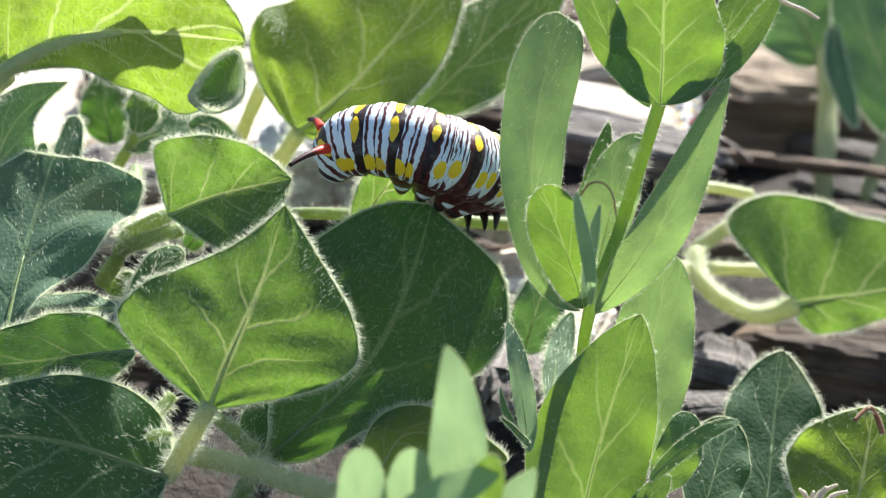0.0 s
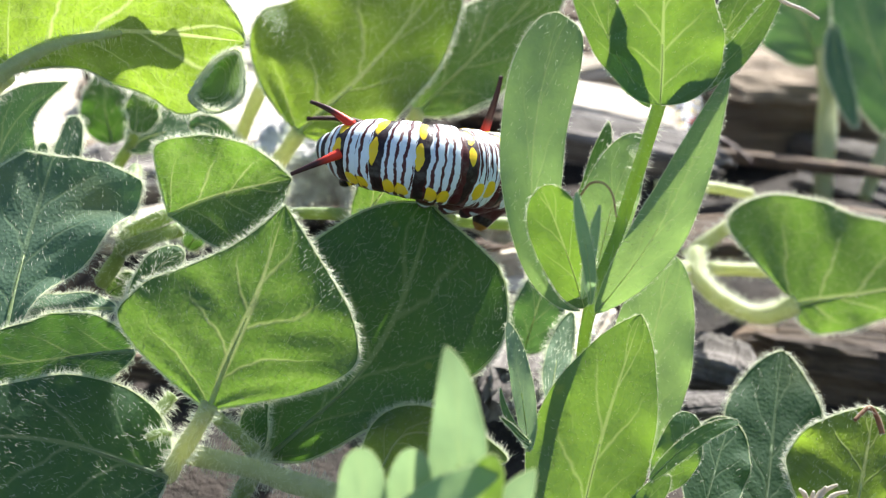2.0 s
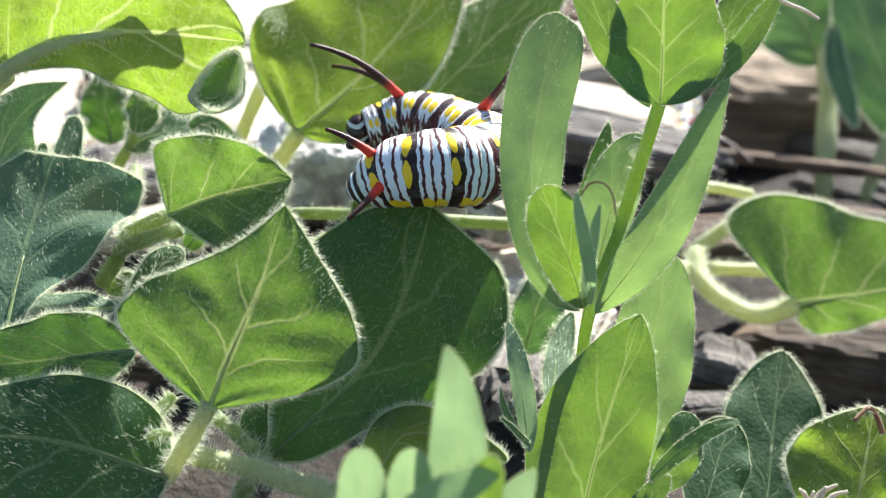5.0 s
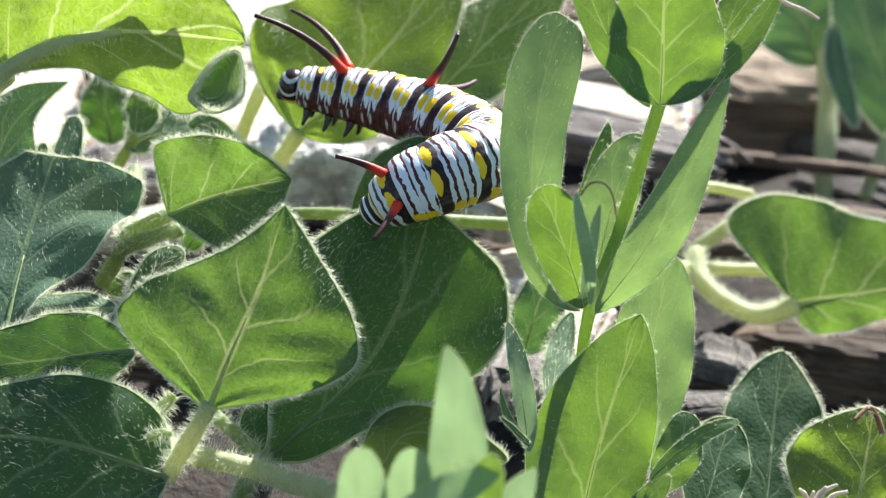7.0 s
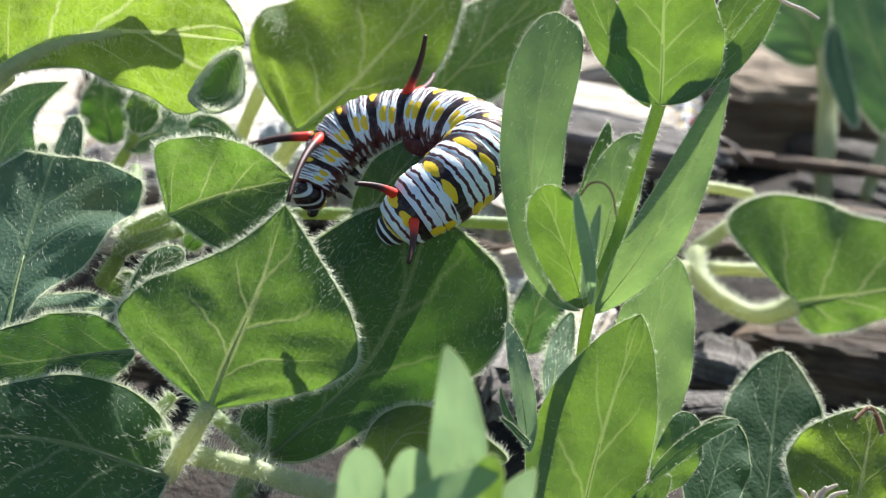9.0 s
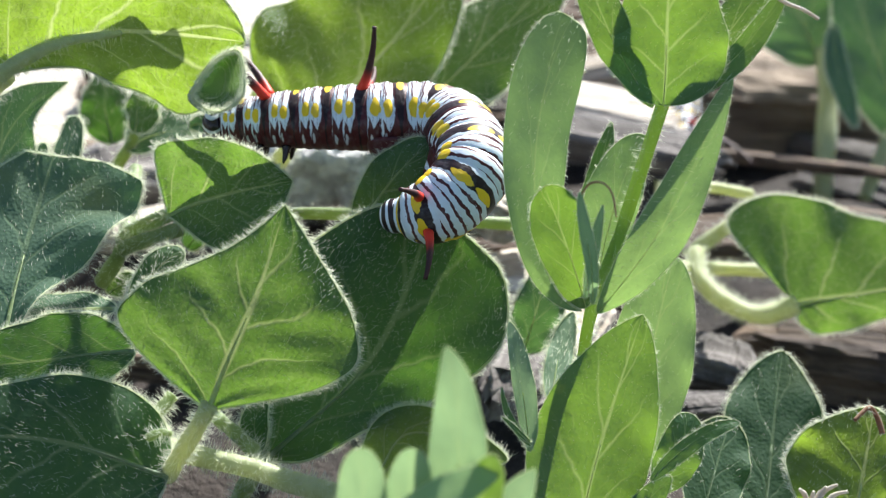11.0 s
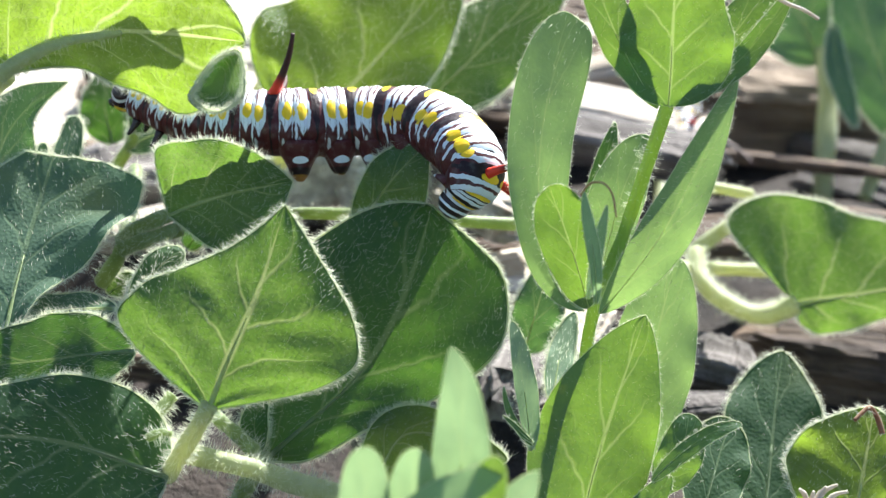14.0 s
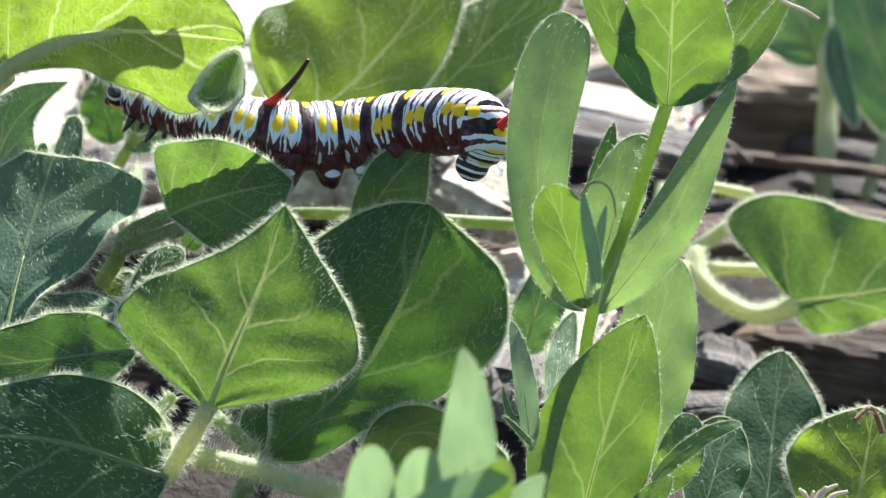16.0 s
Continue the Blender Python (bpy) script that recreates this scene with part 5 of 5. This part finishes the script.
    m = (ring.transposed() @ Matrix((x, z.cross(x), z)).transposed()).to_4x4()
    m.translation = base.translation
    return m


def motions():
    bend(0.0, (-0.01142, 0.00320, 0.03751, -0.55, -0.22, 0.80),
         (-0.00969, 0.00317, 0.04028, -0.28, -0.36, 0.89),
         (-0.00474, 0.00210, 0.04105, 0.00, -0.41, 0.91),
         (0.00081, 0.00188, 0.03940, 0.10, -0.40, 0.91),
         (0.00517, 0.00579, 0.03596, 0.65, -0.26, 0.72),
         (0.00520, 0.00935, 0.03294, 0.21, 0.89, 0.40),
         (0.00037, 0.00855, 0.03240, 0.00, 0.88, 0.47))
    bend(1.0, (-0.01181, 0.00402, 0.03807, -0.52, -0.30, 0.80),
         (-0.00932, 0.00283, 0.04003, -0.24, -0.40, 0.88),
         (-0.00427, 0.00147, 0.04043, 0.00, -0.45, 0.89),
         (0.00093, 0.00168, 0.03898, 0.10, -0.45, 0.89),
         (0.00553, 0.00587, 0.03613, 0.65, -0.26, 0.72),
         (0.00355, 0.01318, 0.03287, 0.21, 0.89, 0.40),
         (-0.00408, 0.01410, 0.03249, 0.00, 0.84, 0.54))
    bend(1.8, (-0.01209, 0.00509, 0.03918, -0.50, -0.50, 0.71),
         (-0.00809, 0.00254, 0.03965, -0.15, -0.57, 0.81),
         (-0.00340, 0.00085, 0.03956, 0.00, -0.57, 0.82),
         (0.00128, 0.00144, 0.03846, 0.10, -0.57, 0.82),
         (0.00553, 0.00587, 0.03613, 0.65, -0.26, 0.72),
         (-0.00025, 0.01344, 0.03344, 0.10, 0.75, 0.65),
         (-0.01034, 0.01424, 0.03278, 0.00, 0.69, 0.73))
    bend(2.6, (-0.01102, 0.00476, 0.03848, -0.49, -0.58, 0.65),
         (-0.00722, 0.00242, 0.03938, -0.15, -0.66, 0.73),
         (-0.00265, 0.00077, 0.03940, 0.00, -0.67, 0.74),
         (0.00162, 0.00149, 0.03856, 0.10, -0.67, 0.74),
         (0.00565, 0.00600, 0.03640, 0.65, -0.26, 0.72),
         (-0.00120, 0.01371, 0.03402, 0.10, 0.75, 0.65),
         (-0.01098, 0.01437, 0.03307, 0.00, 0.69, 0.73))
    bend(3.5, (-0.00984, 0.00458, 0.03811, -0.51, -0.62, 0.60),
         (-0.00617, 0.00225, 0.03901, -0.15, -0.71, 0.69),
         (-0.00184, 0.00077, 0.03940, 0.00, -0.72, 0.69),
         (0.00220, 0.00154, 0.03867, 0.10, -0.72, 0.69),
         (0.00589, 0.00605, 0.03651, 0.65, -0.26, 0.72),
         (-0.00151, 0.01278, 0.03438, 0.10, 0.68, 0.72),
         (-0.01116, 0.01323, 0.03298, 0.00, 0.61, 0.79))
    bend(3.9, (-0.00963, 0.00384, 0.03770, -0.51, -0.64, 0.58),
         (-0.00581, 0.00185, 0.03886, -0.15, -0.73, 0.66),
         (-0.00149, 0.00045, 0.03941, 0.00, -0.74, 0.67),
         (0.00255, 0.00154, 0.03867, 0.10, -0.74, 0.67),
         (0.00601, 0.00615, 0.03673, 0.64, -0.12, 0.76),
         (-0.00183, 0.01331, 0.03552, 0.16, 0.60, 0.78),
         (-0.01302, 0.01222, 0.03554, 0.00, 0.32, 0.95))
    bend(4.2, (-0.00953, 0.00320, 0.03751, -0.51, -0.65, 0.56),
         (-0.00557, 0.00159, 0.03877, -0.15, -0.75, 0.65),
         (-0.00126, 0.00024, 0.03943, 0.00, -0.75, 0.66),
         (0.00279, 0.00154, 0.03867, 0.10, -0.75, 0.65),
         (0.00601, 0.00620, 0.03684, 0.64, -0.12, 0.76),
         (-0.00164, 0.01352, 0.03598, 0.21, 0.60, 0.78),
         (-0.01305, 0.01013, 0.03342, -0.21, 0.21, 0.95))
    bend(5.2, (-0.00836, 0.00036, 0.03614, -0.41, -0.71, 0.57),
         (-0.00448, -0.00030, 0.03828, -0.15, -0.77, 0.62),
         (-0.00034, -0.00047, 0.03909, 0.00, -0.78, 0.63),
         (0.00360, 0.00159, 0.03877, 0.21, -0.76, 0.62),
         (0.00508, 0.00782, 0.03795, 0.67, -0.02, 0.75),
         (-0.00246, 0.01504, 0.03924, 0.43, 0.38, 0.82),
         (-0.00913, 0.01586, 0.03861, 0.33, 0.07, 0.94))
    bend(6.3, (-0.00714, -0.00125, 0.03507, -0.35, -0.74, 0.58),
         (-0.00353, -0.00176, 0.03752, -0.15, -0.78, 0.61),
         (0.00092, -0.00052, 0.03899, 0.00, -0.79, 0.62),
         (0.00456, 0.00289, 0.03920, 0.54, -0.22, 0.81),
         (0.00170, 0.00939, 0.04014, 0.53, 0.26, 0.81),
         (-0.00388, 0.01507, 0.04167, 0.74, 0.08, 0.67),
         (-0.00596, 0.01929, 0.04597, 0.77, -0.36, 0.53))
    bend(6.5, (-0.00714, -0.00127, 0.03502, -0.35, -0.74, 0.58),
         (-0.00348, -0.00176, 0.03752, -0.15, -0.78, 0.61),
         (0.00097, -0.00052, 0.03899, 0.00, -0.79, 0.62),
         (0.00462, 0.00294, 0.03931, 0.54, -0.22, 0.81),
         (0.00158, 0.00939, 0.04014, 0.53, 0.26, 0.81),
         (-0.00426, 0.01513, 0.04178, 0.72, 0.10, 0.69),
         (-0.00634, 0.01955, 0.04655, 0.68, -0.32, 0.65))
    bend(6.7, (-0.00714, -0.00129, 0.03496, -0.35, -0.74, 0.58),
         (-0.00342, -0.00176, 0.03752, -0.15, -0.78, 0.61),
         (0.00103, -0.00052, 0.03899, 0.00, -0.79, 0.62),
         (0.00467, 0.00296, 0.03936, 0.54, -0.22, 0.81),
         (0.00121, 0.00939, 0.04014, 0.47, 0.28, 0.84),
         (-0.00588, 0.01518, 0.04190, 0.55, 0.16, 0.82),
         (-0.01217, 0.01918, 0.04574, 0.42, -0.17, 0.89))
    bend(7.0, (-0.00714, -0.00137, 0.03481, -0.35, -0.74, 0.58),
         (-0.00331, -0.00178, 0.03747, -0.15, -0.78, 0.61),
         (0.00126, -0.00052, 0.03899, 0.00, -0.79, 0.62),
         (0.00479, 0.00296, 0.03936, 0.54, -0.22, 0.81),
         (0.00049, 0.00939, 0.04014, 0.31, 0.30, 0.90),
         (-0.00805, 0.01433, 0.04126, 0.30, 0.21, 0.93),
         (-0.01739, 0.01651, 0.04238, 0.10, 0.02, 0.99))
    bend(7.5, (-0.00703, -0.00142, 0.03470, -0.35, -0.74, 0.58),
         (-0.00325, -0.00181, 0.03742, -0.15, -0.78, 0.61),
         (0.00132, -0.00055, 0.03894, 0.00, -0.79, 0.62),
         (0.00479, 0.00296, 0.03936, 0.54, -0.22, 0.81),
         (0.00134, 0.00914, 0.03959, 0.31, 0.30, 0.90),
         (-0.00864, 0.01262, 0.03878, 0.10, 0.23, 0.97),
         (-0.01741, 0.01019, 0.03593, -0.41, -0.02, 0.91))
    bend(8.0, (-0.00703, -0.00149, 0.03455, -0.35, -0.74, 0.58),
         (-0.00319, -0.00185, 0.03731, -0.15, -0.78, 0.61),
         (0.00137, -0.00057, 0.03888, 0.00, -0.79, 0.62),
         (0.00467, 0.00306, 0.03957, 0.54, -0.22, 0.81),
         (0.00073, 0.00929, 0.03992, 0.20, 0.32, 0.93),
         (-0.01037, 0.01081, 0.03963, 0.00, 0.13, 0.99),
         (-0.01434, 0.00205, 0.04095, -0.05, -0.21, 0.98))
    bend(8.5, (-0.00691, -0.00154, 0.03444, -0.35, -0.74, 0.58),
         (-0.00308, -0.00190, 0.03721, -0.15, -0.78, 0.61),
         (0.00149, -0.00059, 0.03883, 0.00, -0.79, 0.62),
         (0.00432, 0.00321, 0.03989, 0.54, -0.22, 0.81),
         (-0.00049, 0.00955, 0.04047, 0.10, 0.33, 0.94),
         (-0.01048, 0.00999, 0.04024, -0.30, 0.11, 0.95),
         (-0.00900, 0.00326, 0.04000, -0.20, -0.46, 0.86))
    bend(8.8, (-0.00620, -0.00236, 0.03386, -0.30, -0.75, 0.59),
         (-0.00278, -0.00265, 0.03678, -0.15, -0.78, 0.61),
         (0.00160, -0.00067, 0.03868, 0.10, -0.78, 0.61),
         (0.00421, 0.00331, 0.04010, 0.54, -0.22, 0.81),
         (-0.00097, 0.00944, 0.04025, 0.10, 0.33, 0.94),
         (-0.00990, 0.01008, 0.03924, -0.41, 0.09, 0.91),
         (-0.01154, 0.00511, 0.03449, -0.61, -0.20, 0.77))
    bend(9.1, (-0.00513, -0.00368, 0.03339, -0.25, -0.80, 0.54),
         (-0.00221, -0.00359, 0.03595, -0.10, -0.73, 0.67),
         (0.00194, -0.00128, 0.03855, 0.20, -0.59, 0.78),
         (0.00397, 0.00336, 0.04021, 0.54, -0.22, 0.81),
         (-0.00158, 0.00939, 0.04014, 0.10, 0.33, 0.94),
         (-0.01028, 0.01076, 0.03834, -0.30, 0.11, 0.95),
         (-0.01596, 0.00636, 0.03246, -0.70, -0.11, 0.71))
    bend(10.2, (-0.00536, -0.00327, 0.03427, 0.00, -0.86, 0.52),
         (-0.00107, -0.00354, 0.03606, 0.10, -0.80, 0.60),
         (0.00263, -0.00057, 0.03888, 0.41, -0.57, 0.72),
         (0.00166, 0.00594, 0.04101, 0.42, 0.07, 0.90),
         (-0.00512, 0.01056, 0.04146, 0.05, 0.33, 0.94),
         (-0.01409, 0.01172, 0.04040, 0.00, 0.23, 0.97),
         (-0.02186, 0.01102, 0.03772, -0.10, 0.11, 0.99))
    bend(11.3, (-0.00515, -0.00250, 0.03474, 0.10, -0.97, 0.23),
         (0.00011, -0.00354, 0.03606, 0.35, -0.87, 0.35),
         (0.00311, 0.00060, 0.03904, 0.66, -0.45, 0.60),
         (-0.00012, 0.01044, 0.04002, 0.35, 0.10, 0.93),
         (-0.00894, 0.01075, 0.03997, 0.00, 0.28, 0.96),
         (-0.01803, 0.01094, 0.03990, 0.00, 0.28, 0.96),
         (-0.02668, 0.01186, 0.03951, 0.00, 0.23, 0.97))
    bend(11.8, (-0.00332, -0.00255, 0.03463, 0.25, -0.97, -0.05),
         (0.00136, -0.00284, 0.03637, 0.55, -0.82, 0.16),
         (0.00290, 0.00188, 0.03940, 0.70, -0.37, 0.61),
         (-0.00116, 0.01039, 0.03991, 0.31, 0.16, 0.94),
         (-0.01035, 0.01070, 0.03986, 0.00, 0.28, 0.96),
         (-0.01957, 0.01094, 0.03990, 0.00, 0.28, 0.96),
         (-0.02878, 0.01189, 0.03957, 0.00, 0.23, 0.97))
    bend(12.5, (-0.00207, -0.00205, 0.03454, 0.35, -0.90, -0.25),
         (0.00206, -0.00188, 0.03608, 0.75, -0.66, -0.03),
         (0.00292, 0.00296, 0.03936, 0.82, -0.20, 0.54),
         (-0.00208, 0.01039, 0.03991, 0.30, 0.26, 0.92),
         (-0.01127, 0.01057, 0.03958, 0.00, 0.33, 0.94),
         (-0.02049, 0.01091, 0.03985, 0.00, 0.33, 0.94),
         (-0.02964, 0.01189, 0.03957, 0.00, 0.23, 0.97))
    bend(13.1, (-0.00081, -0.00173, 0.03402, 0.57, -0.81, -0.14),
         (0.00298, -0.00098, 0.03683, 0.89, -0.45, 0.10),
         (0.00145, 0.00774, 0.03895, 0.70, 0.00, 0.71),
         (-0.00506, 0.01165, 0.03906, 0.15, 0.32, 0.93),
         (-0.01372, 0.01078, 0.04003, 0.00, 0.33, 0.94),
         (-0.02233, 0.01107, 0.04018, 0.00, 0.33, 0.94),
         (-0.03081, 0.01202, 0.03985, 0.00, 0.23, 0.97))
    bend(13.6, (0.00064, -0.00088, 0.03466, 0.80, -0.54, 0.25),
         (0.00311, 0.00012, 0.03799, 0.91, -0.29, 0.30),
         (-0.00012, 0.00814, 0.03982, 0.55, 0.16, 0.82),
         (-0.00741, 0.01181, 0.03940, 0.10, 0.33, 0.94),
         (-0.01617, 0.01067, 0.03981, 0.00, 0.33, 0.94),
         (-0.02447, 0.01107, 0.04018, 0.00, 0.33, 0.94),
         (-0.03371, 0.01333, 0.04147, 0.00, 0.23, 0.97))
    bend(14.5, (0.00139, -0.00008, 0.03520, 0.89, -0.41, 0.19),
         (0.00301, 0.00122, 0.03917, 0.93, -0.19, 0.31),
         (-0.00169, 0.00855, 0.04070, 0.45, 0.24, 0.86),
         (-0.00920, 0.01186, 0.03951, 0.05, 0.33, 0.94),
         (-0.01770, 0.01060, 0.03964, 0.00, 0.33, 0.94),
         (-0.02711, 0.01196, 0.03973, 0.00, 0.33, 0.94),
         (-0.03686, 0.01550, 0.04258, 0.00, 0.23, 0.97))
    bend(15.2, (0.00197, 0.00048, 0.03641, 0.91, -0.32, 0.26),
         (0.00358, 0.00195, 0.04074, 0.90, -0.01, 0.44),
         (-0.00169, 0.00855, 0.04070, 0.31, 0.31, 0.90),
         (-0.00951, 0.01155, 0.03884, 0.05, 0.33, 0.94),
         (-0.01789, 0.01031, 0.03903, 0.00, 0.33, 0.94),
         (-0.02729, 0.01202, 0.03985, 0.00, 0.33, 0.94),
         (-0.03686, 0.01534, 0.04224, 0.00, 0.23, 0.97))
    bend(16.0, (0.00290, 0.00134, 0.03825, 0.75, -0.02, 0.67),
         (0.00382, 0.00268, 0.04231, 0.60, 0.19, 0.77),
         (-0.00193, 0.00845, 0.04048, 0.10, 0.33, 0.94),
         (-0.00963, 0.01126, 0.03822, 0.05, 0.33, 0.94),
         (-0.01770, 0.01010, 0.03858, 0.00, 0.33, 0.94),
         (-0.02711, 0.01217, 0.04018, 0.00, 0.33, 0.94),
         (-0.03623, 0.01528, 0.04212, 0.00, 0.23, 0.97))
    body, rings, head, tail, filaments = caterpillar
    home = Matrix.Translation(-body.location)
    times = [t for t, _ in POSTURES]
    tables = [q for _, q in POSTURES]
    settle(second_caterpillar, ((0.0408, 0.1278, 0.0207, -0.42, -0.63, 0.65),
         (0.0412, 0.1201, 0.0184, -0.42, -0.63, 0.65),
         (0.0412, 0.1125, 0.0164, -0.21, -0.71, 0.67),
         (0.0414, 0.1048, 0.0140, 0.00, -0.73, 0.69),
         (0.0412, 0.0972, 0.0119, 0.21, -0.78, 0.60),
         (0.0409, 0.0906, 0.0096, 0.65, -0.64, 0.42),
         (0.0400, 0.0852, 0.0075, 0.80, -0.58, 0.16)))
    moving = [tail, *rings, head]
    rows = [[] for _ in moving]
    for k in range(65):
        t = k * 0.25
        for store, m in zip(rows, body_frames(smooth_rows(times, tables, t), BODY_AT)):
            store.append((t, home @ m))
    for ob, r in zip(moving, rows):
        walk(ob, r)
    # the rear pair of filaments: seconds, way across, up and towards the viewer
    rear_aims = {1: ((0, -28, 42, -70), (0.5, -36, 58, -55), (1, -62, 64, -25), (1.5, -45, 66, -40), (2, -73, 55, -10), (2.5, -66, 57, -20), (3, -70, 62, 0), (3.5, -68, 66, 0), (4.1, -59, 66, 20), (6.5, -75, 40, 40), (7.5, -60, 35, 60), (8.5, -53, 29, 70), (11.3, -6, 2, 92), (12, 6, 4, 92), (12.5, 34, 8, 84), (13, 60, 10, 65), (14, 70, 25, 50), (15, 66, 50, 30), (16, 64, 62, 20)),
                 -1: ((0, -54, -15, 72), (0.5, -49, -14, 76), (1, -44, -12, 80), (1.5, -62, -15, 66), (2, -79, -37, 30), (2.5, -82, -40, 20), (3, -70, -33, 50), (3.5, -66, -31, 56), (4.1, -59, -40, 58), (6.5, -28, -53, 70), (7.5, -24, -48, 74), (8.5, -13, -62, 68), (11.3, 14, -75, 52), (12, 38, -76, 36), (12.5, 54, -74, 10), (13, 66, -52, -38), (14, 62, -40, -55), (16, 60, -40, -58))}
    aims = {1: ((0, seen(72, -66, 2), (0.5, 0.3, 0.6)), (1.2, seen(66, -70, 2), (0.5, 0.3, 0.6)), (1.5, (0.92, 0.20, -0.30), (0.3, 0.3, 0.8)), (7.3, (-0.46, -0.44, 0.77), (-0.85, -0.22, -0.48)), (7.6, (-0.36, -0.48, 0.80), (-0.95, -0.13, -0.29)), (8.0, (0.25, -0.42, 0.87), (1.00, 0.00, 0.00)), (8.5, (0.10, -0.67, 0.73), (0.98, 0.22, 0.01)), (8.75, (-0.20, -0.81, 0.55), (0.32, -0.40, -0.86)), (9.0, (-0.25, -0.97, 0.06), (0.00, -0.42, -0.91)), (9.25, (-0.30, -0.95, 0.06), (0.00, -0.42, -0.91))), -1: ((7.3, (-0.59, 0.81, -0.03), (-1.00, 0.00, 0.00)), (7.6, (-0.76, 0.61, 0.22), (-1.00, 0.00, 0.00)), (8.0, (-0.42, -0.72, 0.56), (-0.98, 0.08, 0.18)), (8.5, (-0.73, -0.54, 0.42), (-0.29, -0.40, -0.87)), (8.75, (-0.91, -0.32, 0.26), (0.00, -0.42, -0.91)), (9.0, (-0.98, -0.19, 0.07), (0.00, -0.42, -0.91)), (9.25, (-0.98, -0.20, 0.04), (0.00, -0.42, -0.91)))}
    # the front pair of filaments swings as the caterpillar feels its way
    for k, side, base, ob in filaments:
        if k == 0:
            turns = []
            for t, across, up, near in rear_aims[side]:
                at = body_frames(smooth_rows(times, tables, t), BODY_AT)[4].to_3x3()
                turns.append((t, aimed(at, seen(across, up, near), at @ base.col[0].to_3d(), base)))
            walk(ob, turns)
        if k == 1 and side > 0:
            walk(ob, [(t, base @ pose(0, 0, 0, 0, a, 0)) for t, a in ((0, 0), (9.2, 0), (11.3, 12), (12.5, 12), (13.5, 8), (14.5, 0), (15.5, -9), (16, -9))])
        if k == 2:
            swing = ((0, 75, 0), (1.5, 65, 0), (1.9, 15, 0), (2.3, 50, 0), (2.7, -30, 0), (3.0, -45, 0), (3.3, -22, 0), (3.6, -45, 0), (3.9, -40, 0), (4.2, 15, 0), (5.2, 0, 0), (6.3, -25, 0 if side > 0 else 45), (6.7, -10, 20), (7.0, 12, 0), (10.2, 0, 0), (16, 0, 0))
            turns = [(t, base @ pose(0, 0, 0, -side * b, a, 0)) for t, a, b in swing if side < 0 or t > 1.5]
            for t, way, hook in aims[side]:
                at = body_frames(smooth_rows(times, tables, t), BODY_AT)[31].to_3x3()
                turns.append((t, aimed(at, way, hook, base)))
            walk(ob, sorted(turns, key=lambda row: row[0]))
    base = small_leaf.matrix_basis.copy()
    walk(small_leaf, [(t, base @ pose(0, 0, 0, b, a, 0)) for t, a, b in ((0, 0, 0), (7.2, 0, 0), (8.2, 0.6, 0), (9.2, 0.8, 2), (11.3, 2.2, 6), (12.5, 3.0, 8), (14.5, 2.4, 8), (16, 2.4, 8))])
    for plant, degrees_rows in ((herb, ((0, 0), (9, 0), (11.3, 0.5), (12.5, 0.7), (14.5, 1.1), (16, 0.9))), (front_herb, ((0, 0), (11.5, 0), (14, 1), (16, 3)))):
        at0 = plant.location.copy()
        walk(plant, [(t, Matrix.Translation(at0) @ pose(0, 0, 0, 0, g, 0)) for t, g in degrees_rows])


motions()
